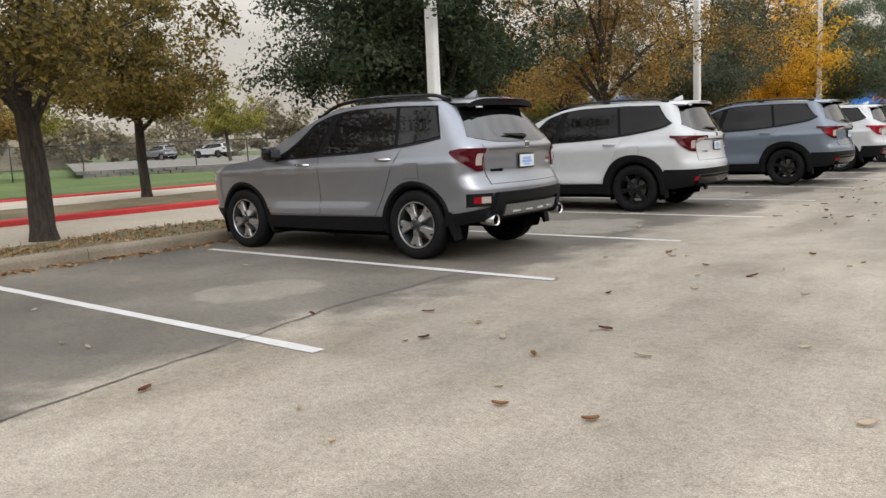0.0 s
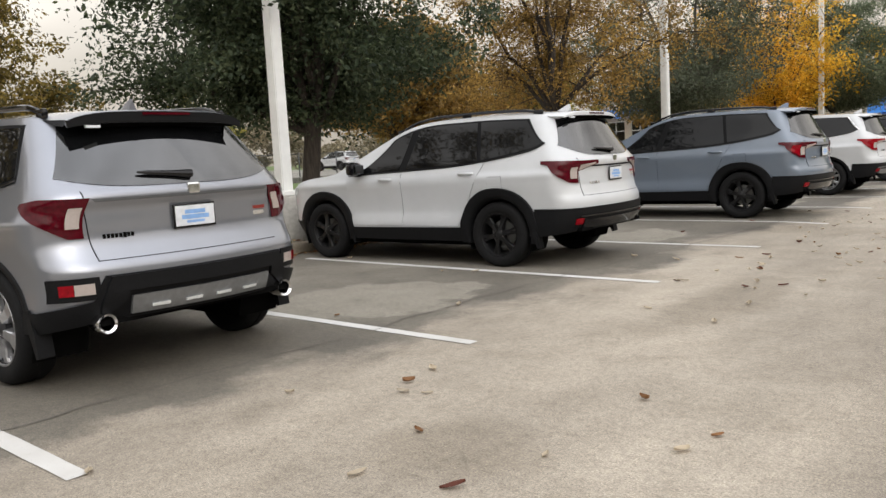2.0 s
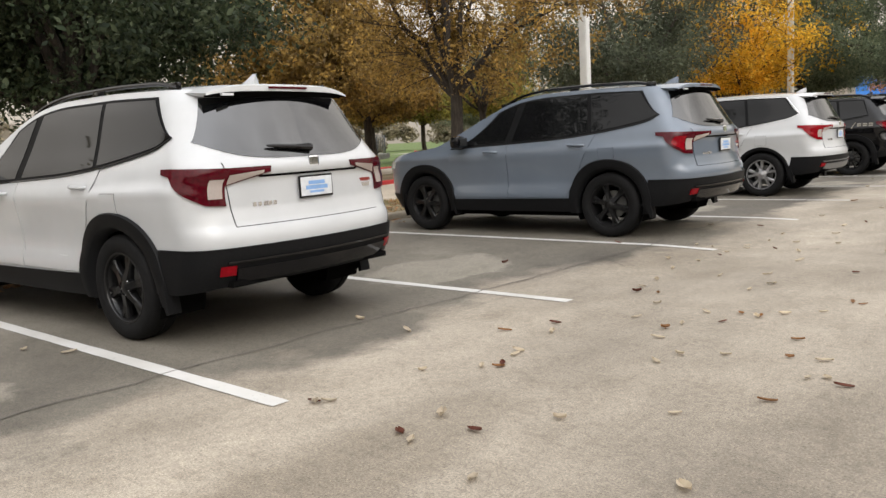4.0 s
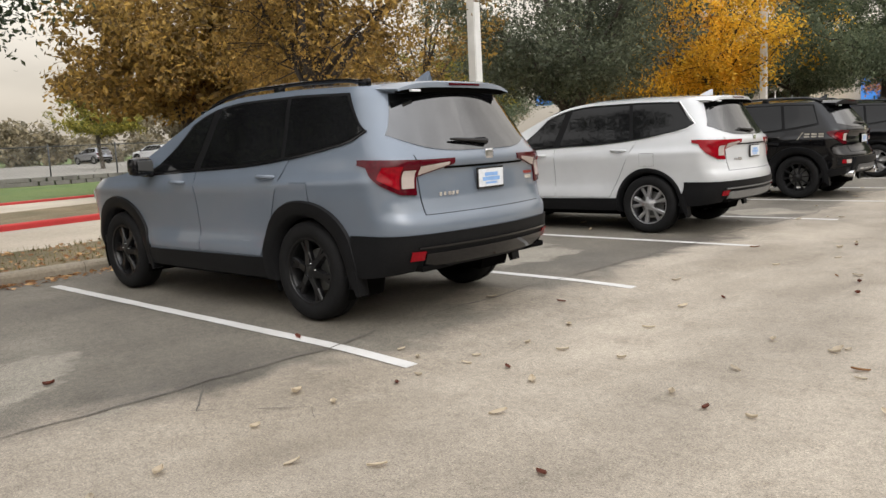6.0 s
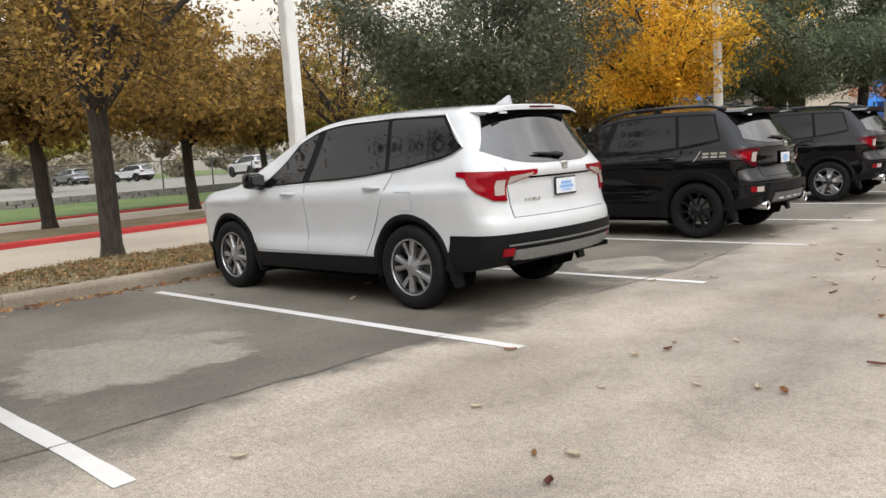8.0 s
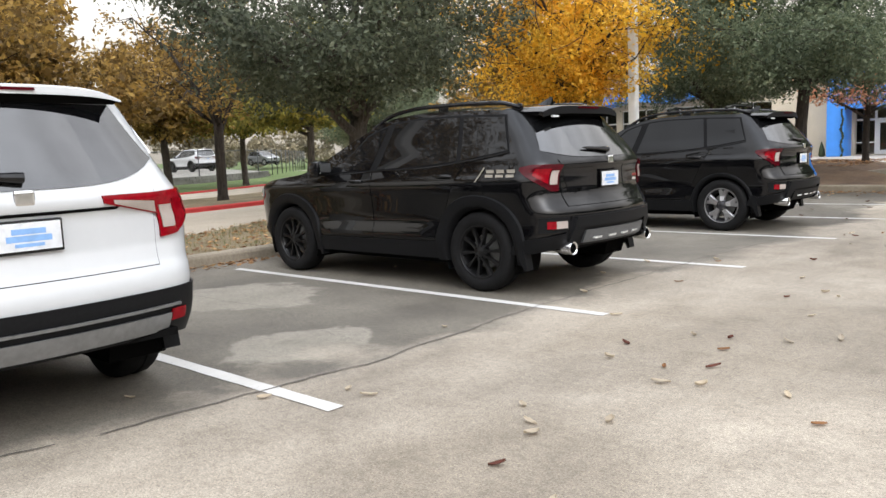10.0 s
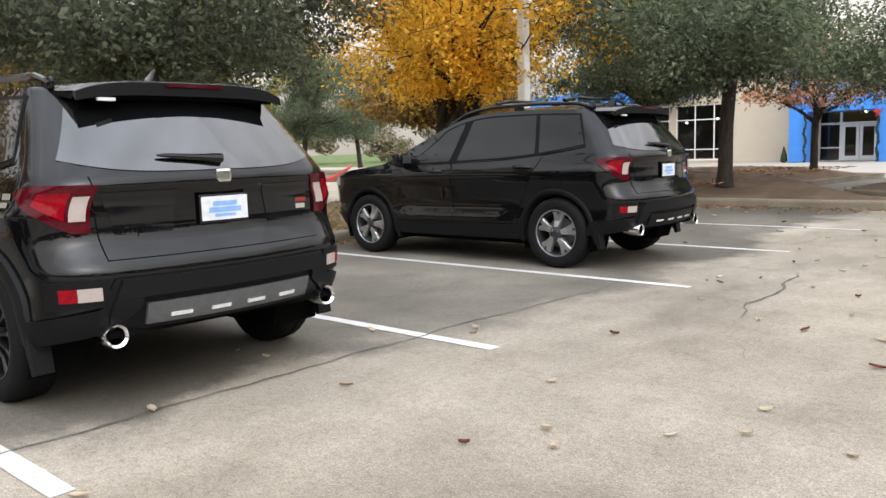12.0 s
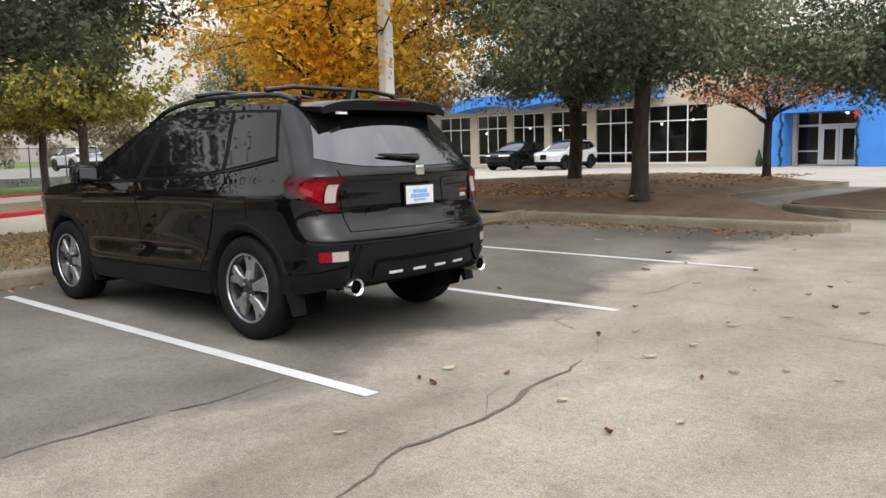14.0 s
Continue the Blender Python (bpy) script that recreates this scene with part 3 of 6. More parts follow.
crack([(-1.0, 24.8), (-1.1, 25.3), (-1.04, 25.9)], 0.006)
crack([(-1.15, 13.0), (-0.35, 12.5), (0.1, 12.9), (0.35, 12.75)], 0.006, -0.3)

# ---------------------------------------------------------------- islands at the end of the row
def mound(name, outline, top, rise, mat, label):
    """Raised bed: a rounded kerb all round and soil that swells towards the middle."""
    pts = smooth_path([*outline, outline[0]], 0.35)[:-1]
    c = sum(pts, Vector()) / len(pts)
    bm = bmesh.new()
    rings = []
    n = 9
    for k in range(n):
        f = k / n
        s = min(1.0, f * 1.9)
        h = top + rise * (s * s * (3 - 2 * s))
        rings.append([bm.verts.new(((p.x + (c.x - p.x) * f), p.y + (c.y - p.y) * f, h + (random.uniform(-0.02, 0.02) if k else 0))) for p in pts])
    for r0, r1 in zip(rings, rings[1:]):
        for i in range(len(pts)):
            j = (i + 1) % len(pts)
            bm.faces.new((r0[i], r0[j], r1[j], r1[i]))
    bm.faces.new(rings[-1])
    bmesh.ops.recalc_face_normals(bm, faces=bm.faces[:])
    if sum(f.normal.z for f in bm.faces) < 0:
        bmesh.ops.reverse_faces(bm, faces=bm.faces[:])
    return structure(name, bm, mat, label, "planting bed", True)


ISLAND = [(-7.5, 39.45), (-3.5, 39.45), (-0.9, 39.45), (-0.45, 39.6), (-0.4, 39.95), (-2.2, 41.3), (-3.7, 42.4), (-4.3, 44.5), (-4.0, 49), (-3.6, 52.3), (-6.0, 53.2), (-10, 52.2), (-14, 47), (-14, 42), (-12, 39.8)]
mound("island_bed", ISLAND, 0.13, 0.36, M_SOIL, "mounded bed of brown soil and leaf litter")
BED = [(-2.4, 43.8), (-1.2, 42.3), (0.2, 41.75), (3.2, 41.6), (4.6, 43), (4.6, 50), (1.0, 52), (-1.6, 50.5)]
mound("far_bed", BED, 0.14, 0.22, M_SOIL, "low bed of brown soil inside a kerb")
kerb_run("kerb_4", smooth_path([(-0.4, 39.95), (-2.2, 41.3), (-3.7, 42.4), (-4.3, 44.5), (-4.0, 49), (-3.6, 52.3)], 0.5)[::-1], "dirt-stained concrete kerb edging the planting bed")
kerb_run("kerb_5", smooth_path([(4.6, 50), (4.6, 43), (3.2, 41.6), (0.2, 41.75), (-1.2, 42.3), (-2.4, 43.8), (-1.6, 50.5)], 0.5)[::-1], "dirt-stained concrete kerb edging the far bed")
structure("forecourt", sheet(-60, 52, 40, 74, 0.004), M_CONC_PALE, "pale concrete forecourt before the showroom", "pavement")
structure("side_walk", sheet(-24, 46.2, -13.4, 52, 0.02), M_CONC_PALE, "pale concrete apron beside the bed", "pavement")


# ---------------------------------------------------------------- lamp posts
def lamp_post(x, y):
    root = thing("lamp_post", "white square steel lamp post on a concrete pedestal", "lamp post", "lamp posts")
    root.location = (x, y, 0.12)
    bm = bmesh.new()
    add_tube(bm, [(0, 0, -0.2), (0, 0, 0.66), (0, 0, 0.70)], [0.34, 0.335, 0.31], 24)
    part("pedestal", bm, M_PEDESTAL, root, "grey cast concrete pedestal", True)
    part("base_plate", box((-0.19, -0.19, 0.70), (0.19, 0.19, 0.78), 0.012), M_POLE, root)
    bm = bmesh.new()
    r = [[bm.verts.new((sx * w, sy * w, z)) for sx, sy in ((-1, -1), (1, -1), (1, 1), (-1, 1))] for w, z in ((0.10, 0.78), (0.082, 9.2))]
    for k in range(4):
        bm.faces.new((r[0][k], r[0][(k + 1) % 4], r[1][(k + 1) % 4], r[1][k]))
    bm.faces.new(r[1])
    bmesh.ops.bevel(bm, geom=[e for e in bm.edges if abs(e.verts[0].co.z - e.verts[1].co.z) > 1], offset=0.015, segments=2, affect="EDGES")
    part("shaft", bm, M_POLE, root)
    for sx in (-1, 1):
        part("lamp_arm", box((min(0.06 * sx, 0.5 * sx), -0.03, 9.05), (max(0.06 * sx, 0.5 * sx), 0.03, 9.11)), M_POLE, root)
        part("lamp_head", box((sx * 0.75 - 0.28, -0.17, 9.0), (sx * 0.75 + 0.28, 0.17, 9.16), 0.02), M_POLE, root)
    return root


for x, y in ((-6.46, 8.93), (-6.55, 22.3), (-6.55, 36.76)):
    lamp_post(x, y)

stub = thing("utility_stub", "short rusty pipe stub beside the lamp pedestal", "pipe")
stub.location = (-7.02, 8.62, 0.12)
bm = bmesh.new()
add_tube(bm, [(0, 0, -0.1), (0, 0, 0.42)], 0.035, 10)
part("pipe", bm, M_LITTER_PALE, stub, "", True)
bm = bmesh.new()
add_tube(bm, [(0, 0, 0.42), (0, 0, 0.44), (0, 0, 0.50)], [0.05, 0.055, 0.04], 10)
part("cap", bm, M_BARK, stub, "", True)

# ---------------------------------------------------------------- fence with its low block wall
fence = thing("chain_link_fence", "dark chain-link fence on round steel posts", "fence")
fpts = smooth_path(FENCE_LINE, 2.6)
bm = bmesh.new()
for a, b in zip(fpts, fpts[1:]):
    L = (b - a).length
    d = (b - a) / L
    n = int(L / 0.16)
    for k in range(-9, n):
        for s in (1, -1):
            t0, t1 = k * 0.16, k * 0.16 + 1.3
            z0, z1 = (0.55, 1.85) if s == 1 else (1.85, 0.55)
            if t0 < 0:
                z0, t0 = z0 + (z1 - z0) * (-t0 / 1.3), 0
            if t1 > L:
                z1, t1 = z1 - (z1 - z0) * ((t1 - L) / (t1 - t0)), L
            p, q = a + d * t0 + Vector((0, 0, z0)), a + d * t1 + Vector((0, 0, z1))
            u = Vector((0, 0, 0.006))
            bm.faces.new([bm.verts.new(v) for v in (p - u, q - u, q + u, p + u)])
part("wire_mesh", bm, M_GALV, fence, "grey woven wire mesh")
for p in fpts:
    bm = bmesh.new()
    add_tube(bm, [p + Vector((0, 0, -0.06)), p + Vector((0, 0, 1.95))], 0.035, 8)
    part("post", bm, M_FENCE, fence)
bm = bmesh.new()
add_tube(bm, [p + Vector((0, 0, 1.86)) for p in fpts], 0.022, 6)
part("top_rail", bm, M_FENCE, fence)

wall = thing("block_wall", "low grey stacked block retaining wall", "wall", kind="structure")
wpts = [p + Vector((0.4, 0, 0)) for p in smooth_path(FENCE_LINE, 0.62) if 16 < p.y < 50]
blk = {}
for course in range(3):
    for i, (a, b) in enumerate(zip(wpts, wpts[1:])):
        if course % 2:
            a, b = a.lerp(b, 0.5), b + (b - a) * 0.5
        L = round((b - a).length, 1)
        if L not in blk:
            bm = box((0.008, -0.12, 0), (L - 0.008, 0.12, 0.185), 0.012)
            blk[L] = mesh_of("block", bm, M_STONE)
        ob = new("block", blk[L])
        ob.parent = wall
        ob.matrix_world = pose(a.x + random.uniform(-0.01, 0.01), a.y, -0.05 + course * 0.195, 0, 0, math.degrees(math.atan2(b.y - a.y, b.x - a.x)))
structure("terrace", ribbon([p + Vector((-0.1, 0, 0)) for p in wpts], [p + Vector((-64, 30, 0)) for p in wpts], 0.5), M_FARLOT, "grey raised lot beyond the fence", "pavement")


# ---------------------------------------------------------------- showroom
FY = 73.2
showroom = thing("showroom", "cream stucco car showroom with blue entrance and tall windows", "building")
WINS = [(-38.0, -35.0), (-34.3, -31.6), (-31.1, -28.4), (-27.9, -25.0), (-24.4, -21.1), (-20.6, -16.8)]
WZ = 3.75
edges_x = [-39] + [v for w in WINS for v in w] + [-11.7]
for a, b in zip(edges_x[::2], edges_x[1::2]):
    part("wall_pier", box((a, FY, 0), (b, FY + 0.35, WZ)), M_STUCCO, showroom)
part("front_wall", box((-39, FY, WZ + 0.003), (-11.7, FY + 0.35, 6.2)), M_STUCCO, showroom)
for a, b in WINS:
    part("window_plinth", box((a, FY + 0.003, 0), (b, FY + 0.35, 0.16)), M_STUCCO, showroom)
for side in ((-39, FY + 0.36, -38.6, FY + 25), (12.0, FY + 0.36, 12.4, FY + 25)):
    part("side_wall", box((side[0], side[1], 0), (side[2], side[3], 6.2)), M_STUCCO, showroom)
part("back_wall", box((-39, FY + 25, 0), (12.4, FY + 25.3, 6.2)), M_STUCCO, showroom)
part("roof", box((-39.3, FY - 0.15, 6.203), (12.7, FY + 25.6, 6.5), 0.03), M_STUCCO, showroom)
part("inner_floor", box((-38.5, FY + 0.4, 0.0), (11.9, FY + 24.9, 0.05)), M_STUCCO, showroom)
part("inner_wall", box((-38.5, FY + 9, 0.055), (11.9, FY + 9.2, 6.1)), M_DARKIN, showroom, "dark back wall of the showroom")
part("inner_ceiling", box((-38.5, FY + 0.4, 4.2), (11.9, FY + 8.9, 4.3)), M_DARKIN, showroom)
for a, b in WINS:
    win = part("window", box((a, FY + 0.16, 0.16), (b, FY + 0.18, 0.2)), M_WHITE, showroom)
    w3 = (b - a) / 3
    for k in range(4):
        x = a + k * w3
        part("mullion", box((max(a, x - 0.035), FY + 0.10, 0.2), (min(b, x + 0.035), FY + 0.17, WZ)), M_WHITE, win)
    for z in (0.2, 0.85, 2.75, WZ - 0.07):
        part("transom", box((a + 0.036, FY + 0.11, z), (b - 0.036, FY + 0.165, z + 0.07)), M_WHITE, win)
    for k in range(3):
        pane = part("pane", box((a + k * w3 + 0.036, FY + 0.13, 0.272), (a + (k + 1) * w3 - 0.036, FY + 0.142, WZ - 0.072)), M_SHOP_GLASS, win)
        pane.visible_shadow = False
for x in (-37, -33, -29.5, -26.4, -22.8, -21.9, -19.4, -17.8):
    bm = bmesh.new()
    bmesh.ops.create_uvsphere(bm, u_segments=12, v_segments=8, radius=0.095)
    lamp = tagged(new("pendant_lamp", mesh_of("pendant_lamp", bm, M_LAMP, True)), label="small warm glowing pendant lamp inside the showroom", category="lamp", group="showroom lamps")
    lamp.location = (x, FY + random.uniform(2, 5), random.uniform(2.5, 3.0))
bm = bmesh.new()
bmesh.ops.create_uvsphere(bm, u_segments=12, v_segments=8, radius=0.10)
hall_lamp = tagged(new("pendant_lamp", mesh_of("pendant_lamp", bm, M_LAMP, True)), label="warm glowing pendant lamp behind the entrance", category="lamp", group="showroom lamps")
hall_lamp.location = (-10.0, FY + 3.2, 2.9)
part("hall_wall", box((-12.5, FY + 4.5, 0.055), (-7.5, FY + 4.7, 4.1)), M_STUCCO, showroom, "tan lit wall behind the entrance")
# scalloped blue canopy over the windows
bm = bmesh.new()
n = 150
rows = []
for i in range(n + 1):
    x = -40 + 20.5 * i / n
    wave = 0.32 * abs(math.sin((x + 40) * math.pi / 5.5))
    rows.append([bm.verts.new((x, y, z)) for y, z in ((FY - 0.02, 3.95 + wave), (FY - 2.2, 3.95 + wave), (FY - 2.2, 4.75 + wave * 0.6), (FY - 0.02, 4.75 + wave * 0.6))])
for r0, r1 in zip(rows, rows[1:]):
    for k in range(4):
        bm.faces.new((r0[k], r1[k], r1[(k + 1) % 4], r0[(k + 1) % 4]))
bm.faces.new(rows[0]); bm.faces.new(rows[-1][::-1])
bmesh.ops.recalc_face_normals(bm, faces=bm.faces[:])
part("canopy", bm, M_BLUE, showroom, "blue scalloped metal canopy")
# blue entrance portal
part("portal_pier", box((-12.9, FY - 1.6, 0), (-11.9, FY + 0.6, 5.2), 0.04), M_BLUE, showroom, "blue panelled entrance pier")
part("portal_pier", box((-8.3, FY - 1.6, 0), (-1.0, FY + 0.6, 5.2), 0.04), M_BLUE, showroom, "blue panelled entrance wall")
part("portal_lintel", box((-11.897, FY - 1.5, 2.85), (-8.303, FY + 0.6, 5.15), 0.03), M_BLUE, showroom)
part("front_wall", box((-0.997, FY, 0), (12.4, FY + 0.35, 6.2)), M_STUCCO, showroom)
part("front_wall", box((-11.697, FY + 0.61, 5.0), (-1.0, FY + 0.9, 6.2)), M_STUCCO, showroom)
entry = part("entrance", box((-11.9, FY + 0.62, 0.0), (-8.3, FY + 0.7, 0.06)), M_WHITE, showroom)
for a, b, z1 in ((-11.9, -11.82, 2.85), (-10.75, -10.62, 2.85), (-8.75, -8.62, 2.85), (-8.38, -8.3, 2.85)):
    part("jamb", box((a, FY + 0.62, 0.06), (b, FY + 0.74, z1)), M_WHITE, entry)
for a, b in ((-11.817, -10.753), (-10.617, -8.753), (-8.617, -8.383)):
    part("header", box((a, FY + 0.63, 2.12), (b, FY + 0.73, 2.24)), M_WHITE, entry)
    for z0, z1 in ((0.07, 2.11), (2.25, 2.84)):
        pane = part("pane", box((a, FY + 0.67, z0), (b, FY + 0.685, z1)), M_SHOP_GLASS, entry)
        pane.visible_shadow = False
part("transom", box((-11.817, FY + 0.63, 0.75), (-10.753, FY + 0.73, 0.82)), M_WHITE, entry)
for a, b in ((-10.615, -9.70), (-9.67, -8.755)):
    bm = bmesh.new()
    add_box(bm, (a, FY + 0.6, 0.06), (a + 0.16, FY + 0.66, 2.11))
    add_box(bm, (b - 0.16, FY + 0.6, 0.06), (b, FY + 0.66, 2.11))
    add_box(bm, (a + 0.162, FY + 0.602, 1.96), (b - 0.162, FY + 0.658, 2.11))
    add_box(bm, (a + 0.162, FY + 0.602, 0.06), (b - 0.162, FY + 0.658, 0.30))
    part("door_leaf", bm, M_WHITE, entry, "white framed glass door leaf")
topiary = thing("conifer_topiary", "small dark conifer standing by the entrance pier", "plant")
topiary.location = (-13.2, FY - 1.4, 0.004)
bm = bmesh.new()
add_tube(bm, [(0, 0, 0), (0, 0, 0.1), (0, 0, 0.45), (0, 0, 0.95)], [0.08, 0.19, 0.13, 0.02], 12)
for v in bm.verts:
    v.co.x += random.uniform(-0.04, 0.04)
    v.co.y += random.uniform(-0.04, 0.04)
part("crown", bm, M_OAK, topiary)
# dark garlands hanging at the corners of the portal
for x, bow in ((-11.98, False), (-8.22, True)):
    g = thing("garland", "dark green garland with a red bow" if bow else "dark green garland hanging at the portal corner", "garland", "entrance garlands")
    g.location = (x, FY - 1.68, 0.004)
    bm = bmesh.new()
    n_g = 26
    add_tube(bm, [(random.uniform(-0.03, 0.03) + 0.05 * math.sin(k * 0.7), 0, 2.85 * k / n_g) for k in range(n_g + 1)], [random.uniform(0.035, 0.085) for k in range(n_g + 1)], 7)
    part("greenery", bm, M_OAK, g)
    if bow:
        bm = bmesh.new()
        for s in (-1, 1):
            add_tube(bm, [(0, -0.08, 2.72), (0.10 * s, -0.10, 2.79), (0.19 * s, -0.09, 2.74), (0.10 * s, -0.10, 2.66), (0, -0.08, 2.70)], 0.05, 7)
            add_tube(bm, [(0, -0.08, 2.70), (0.05 * s, -0.10, 2.55), (0.11 * s, -0.09, 2.40)], [0.04, 0.04, 0.02], 6)
        part("bow", bm, M_RED, g, "red ribbon bow")

# distant low building beyond the fence
far = thing("distant_building", "long low tan warehouse seen beyond the fence", "building")
part("wall", box((-112, -40, 0), (-96, 44, 5.4)), M_STUCCO_FAR, far)
part("roof", box((-112.3, -40.3, 5.4), (-95.7, 44.3, 5.9), 0.05), M_CONC_PALE, far)


# ---------------------------------------------------------------- sport utility vehicles
# Car space: origin on the ground under the rear axle, x to the front, y to the car's left, z up.
class Shell:
    """The outer skin of a car, as a plan curve at each height: rear, corner, side, corner, front."""

    def __init__(self, width, rear, nose, roof, crown, corner):
        self.width, self.rear, self.nose, self.roof = self.eased(width, 0.022), self.eased(rear, 0.013), self.eased(nose, 0.05), self.eased(roof, 0.09)
        self.crown, self.corner = crown, corner

    @staticmethod
    def eased(table, soft):
        """The table with its corners rounded over a width of about soft metres."""
        xs = np.linspace(table[0][0] - 0.3, table[-1][0] + 0.3, 500)
        v = np.interp(xs, [a for a, _ in table], [b for _, b in table])
        step = xs[1] - xs[0]
        k = np.exp(-0.5 * (np.arange(-60, 61) * step / soft) ** 2)
        k /= k.sum()
        return xs, np.convolve(np.pad(v, 60, mode="edge"), k, "valid")

    def w(self, z):
        return float(np.interp(z, *self.width))

    def xr(self, z):
        return float(np.interp(z, *self.rear))

    def xf(self, z):
        return float(np.interp(z, *self.nose))

    def top(self, x):
        return float(np.interp(x, *self.roof))

    @staticmethod
    def taper(x):
        """The flanks draw in towards the tail and the nose."""
        return 1 - 0.035 * min(1, max(0, (0.1 - x) / 0.9)) ** 2 - 0.05 * min(1, max(0, (x - 1.7) / 2.0)) ** 2

    @staticmethod
    def relief(x, z):
        """Pressed lines of the flank: shoulder, haunch over the rear wheel, ledge low on the doors."""
        line = 1.0 + 0.0175 * (1.4 - x)
        r = 0.013 * math.exp(-((z - line) / 0.045) ** 2)
        r += 0.012 * math.exp(-(x / 0.6) ** 2 - ((z - 0.93) / 0.13) ** 2)
        r += 0.010 * math.exp(-((x - 2.82) / 0.6) ** 2 - ((z - 0.9) / 0.12) ** 2)
        if 0.4 < x < 2.4 and z < 0.72:
            along = min(1, (x - 0.4) / 0.3, (2.4 - x) / 0.25)
            r += 0.026 * along * (0.5 - 0.5 * math.tanh((z - 0.575 - 0.02 * (1.4 - x)) / 0.022))
        return r

    def point(self, t, z, out=0.0):
        """t: 0 rear middle, 1 to 2 rear corner, 2 to 3 side, 3 to 4 front corner, 5 front middle; negative: right side."""
        s = -1 if t < 0 else 1
        t = abs(t)
        w, xr, xf = self.w(z), self.xr(z), self.xf(z)
        r, f = self.corner, 0.55
        bulge = 0.085
        if t <= 1:
            y = t * (w - r)
            p, n = (xr + bulge * t * t, y), (-1, 0.08 * t)
        elif t <= 2:
            a = (t - 1) * math.pi / 2
            p = (xr + bulge + r - r * math.cos(a) + 2 * bulge / (w - r) * r * math.sin(a) * (1 - math.sin(a)), w - r + r * math.sin(a))
            n = (-math.cos(a), math.sin(a))
        elif t <= 3:
            x0, x1 = xr + bulge + r, xf - f
            x = x0 + (t - 2) * (x1 - x0)
            p, n = (x, w), (0, 1)
        elif t <= 4:
            a = (t - 3) * math.pi / 2
            p = (xf - f + f * math.sin(a), w - f + f * math.cos(a))
            n = (math.sin(a), math.cos(a))
        else:
            p, n = (xf, (5 - t) * (w - f)), (1, 0)
        y = (p[1] + n[1] * out) * self.taper(p[0]) + self.relief(p[0], z) * max(0, n[1]) ** 2 * (1 < t < 4)
        return Vector((p[0] + n[0] * out, s * y, z))

    def t_x(self, x, z):
        """The place round the plan curve of a point of the side."""
        r = self.corner
        x0, x1 = self.xr(z) + 0.085 + r, self.xf(z) - 0.55
        if x < x0:
            c = max(-1, min(1, (x0 - x) / r))
            return 2 - math.asin(c) / (math.pi / 2)
        if x > x1:
            return 3 + math.asin(min(1, (x - x1) / 0.55)) / (math.pi / 2)
        return 2 + (x - x0) / (x1 - x0)

    def t_y(self, y, z):
        w, r = self.w(z), self.corner
        if abs(y) <= w - r:
            return y / (w - r)
        return math.copysign(1 + math.asin(min(1, (abs(y) - w + r) / r)) / (math.pi / 2), y)


def grid_mesh(rows, thick=None):
    """Quads between rows of points; with thick, rows of inner points close the rim."""
    bm = bmesh.new()
    g = [[bm.verts.new(p) for p in r] for r in rows]
    for a, b in zip(g, g[1:]):
        for k in range(len(a) - 1):
            try:
                bm.faces.new((a[k], a[k + 1], b[k + 1], b[k]))
            except ValueError:
                pass
    if thick is not None:
        inner = [[bm.verts.new(p) for p in r] for r in thick]
        rim = [(i, 0) for i in range(len(g))] + [(len(g) - 1, k) for k in range(1, len(g[0]))] + [(i, len(g[0]) - 1) for i in range(len(g) - 2, -1, -1)] + [(0, k) for k in range(len(g[0]) - 2, 0, -1)]
        for (i, k), (j, l) in zip(rim, rim[1:] + rim[:1]):
            bm.faces.new((g[i][k], g[j][l], inner[j][l], inner[i][k]))
    bmesh.ops.recalc_face_normals(bm, faces=bm.faces[:])
    return bm


def side_panel(sh, side, x0, x1, lo, hi, out, nu=14, nv=8, depth=0.012):
    """A raised panel on the flank. x0, x1: (bottom, top) of its ends; lo, hi: heights, or functions of x."""
    rows, back = [], []
    for j in range(nv + 1):
        v = j / nv
        row, brow = [], []
        for i in range(nu + 1):
            u = i / nu
            x = (x0[0] + (x1[0] - x0[0]) * u) * (1 - v) + (x0[1] + (x1[1] - x0[1]) * u) * v
            a = lo(x) if callable(lo) else lo
            b = hi(x) if callable(hi) else hi
            z = a + (b - a) * v
            t = sh.t_x(x, z)
            row.append(sh.point(t * side, z, out))
            brow.append(sh.point(t * side, z, out - depth))
        rows.append(row)
        back.append(brow)
    return grid_mesh(rows, back)


def wrap_panel(sh, t0, t1, lo, hi, out, nu=18, nv=6, depth=0.012):
    """A raised panel round the plan curve between two places t; heights may be functions of t."""
    rows, back = [], []
    for j in range(nv + 1):
        row, brow = [], []
        for i in range(nu + 1):
            t = t0 + (t1 - t0) * i / nu
            a = lo(t) if callable(lo) else lo
            b = hi(t) if callable(hi) else hi
            z = a + (b - a) * j / nv
            row.append(sh.point(t, z, out))
            brow.append(sh.point(t, z, out - depth))
        rows.append(row)
        back.append(brow)
    return grid_mesh(rows, back)


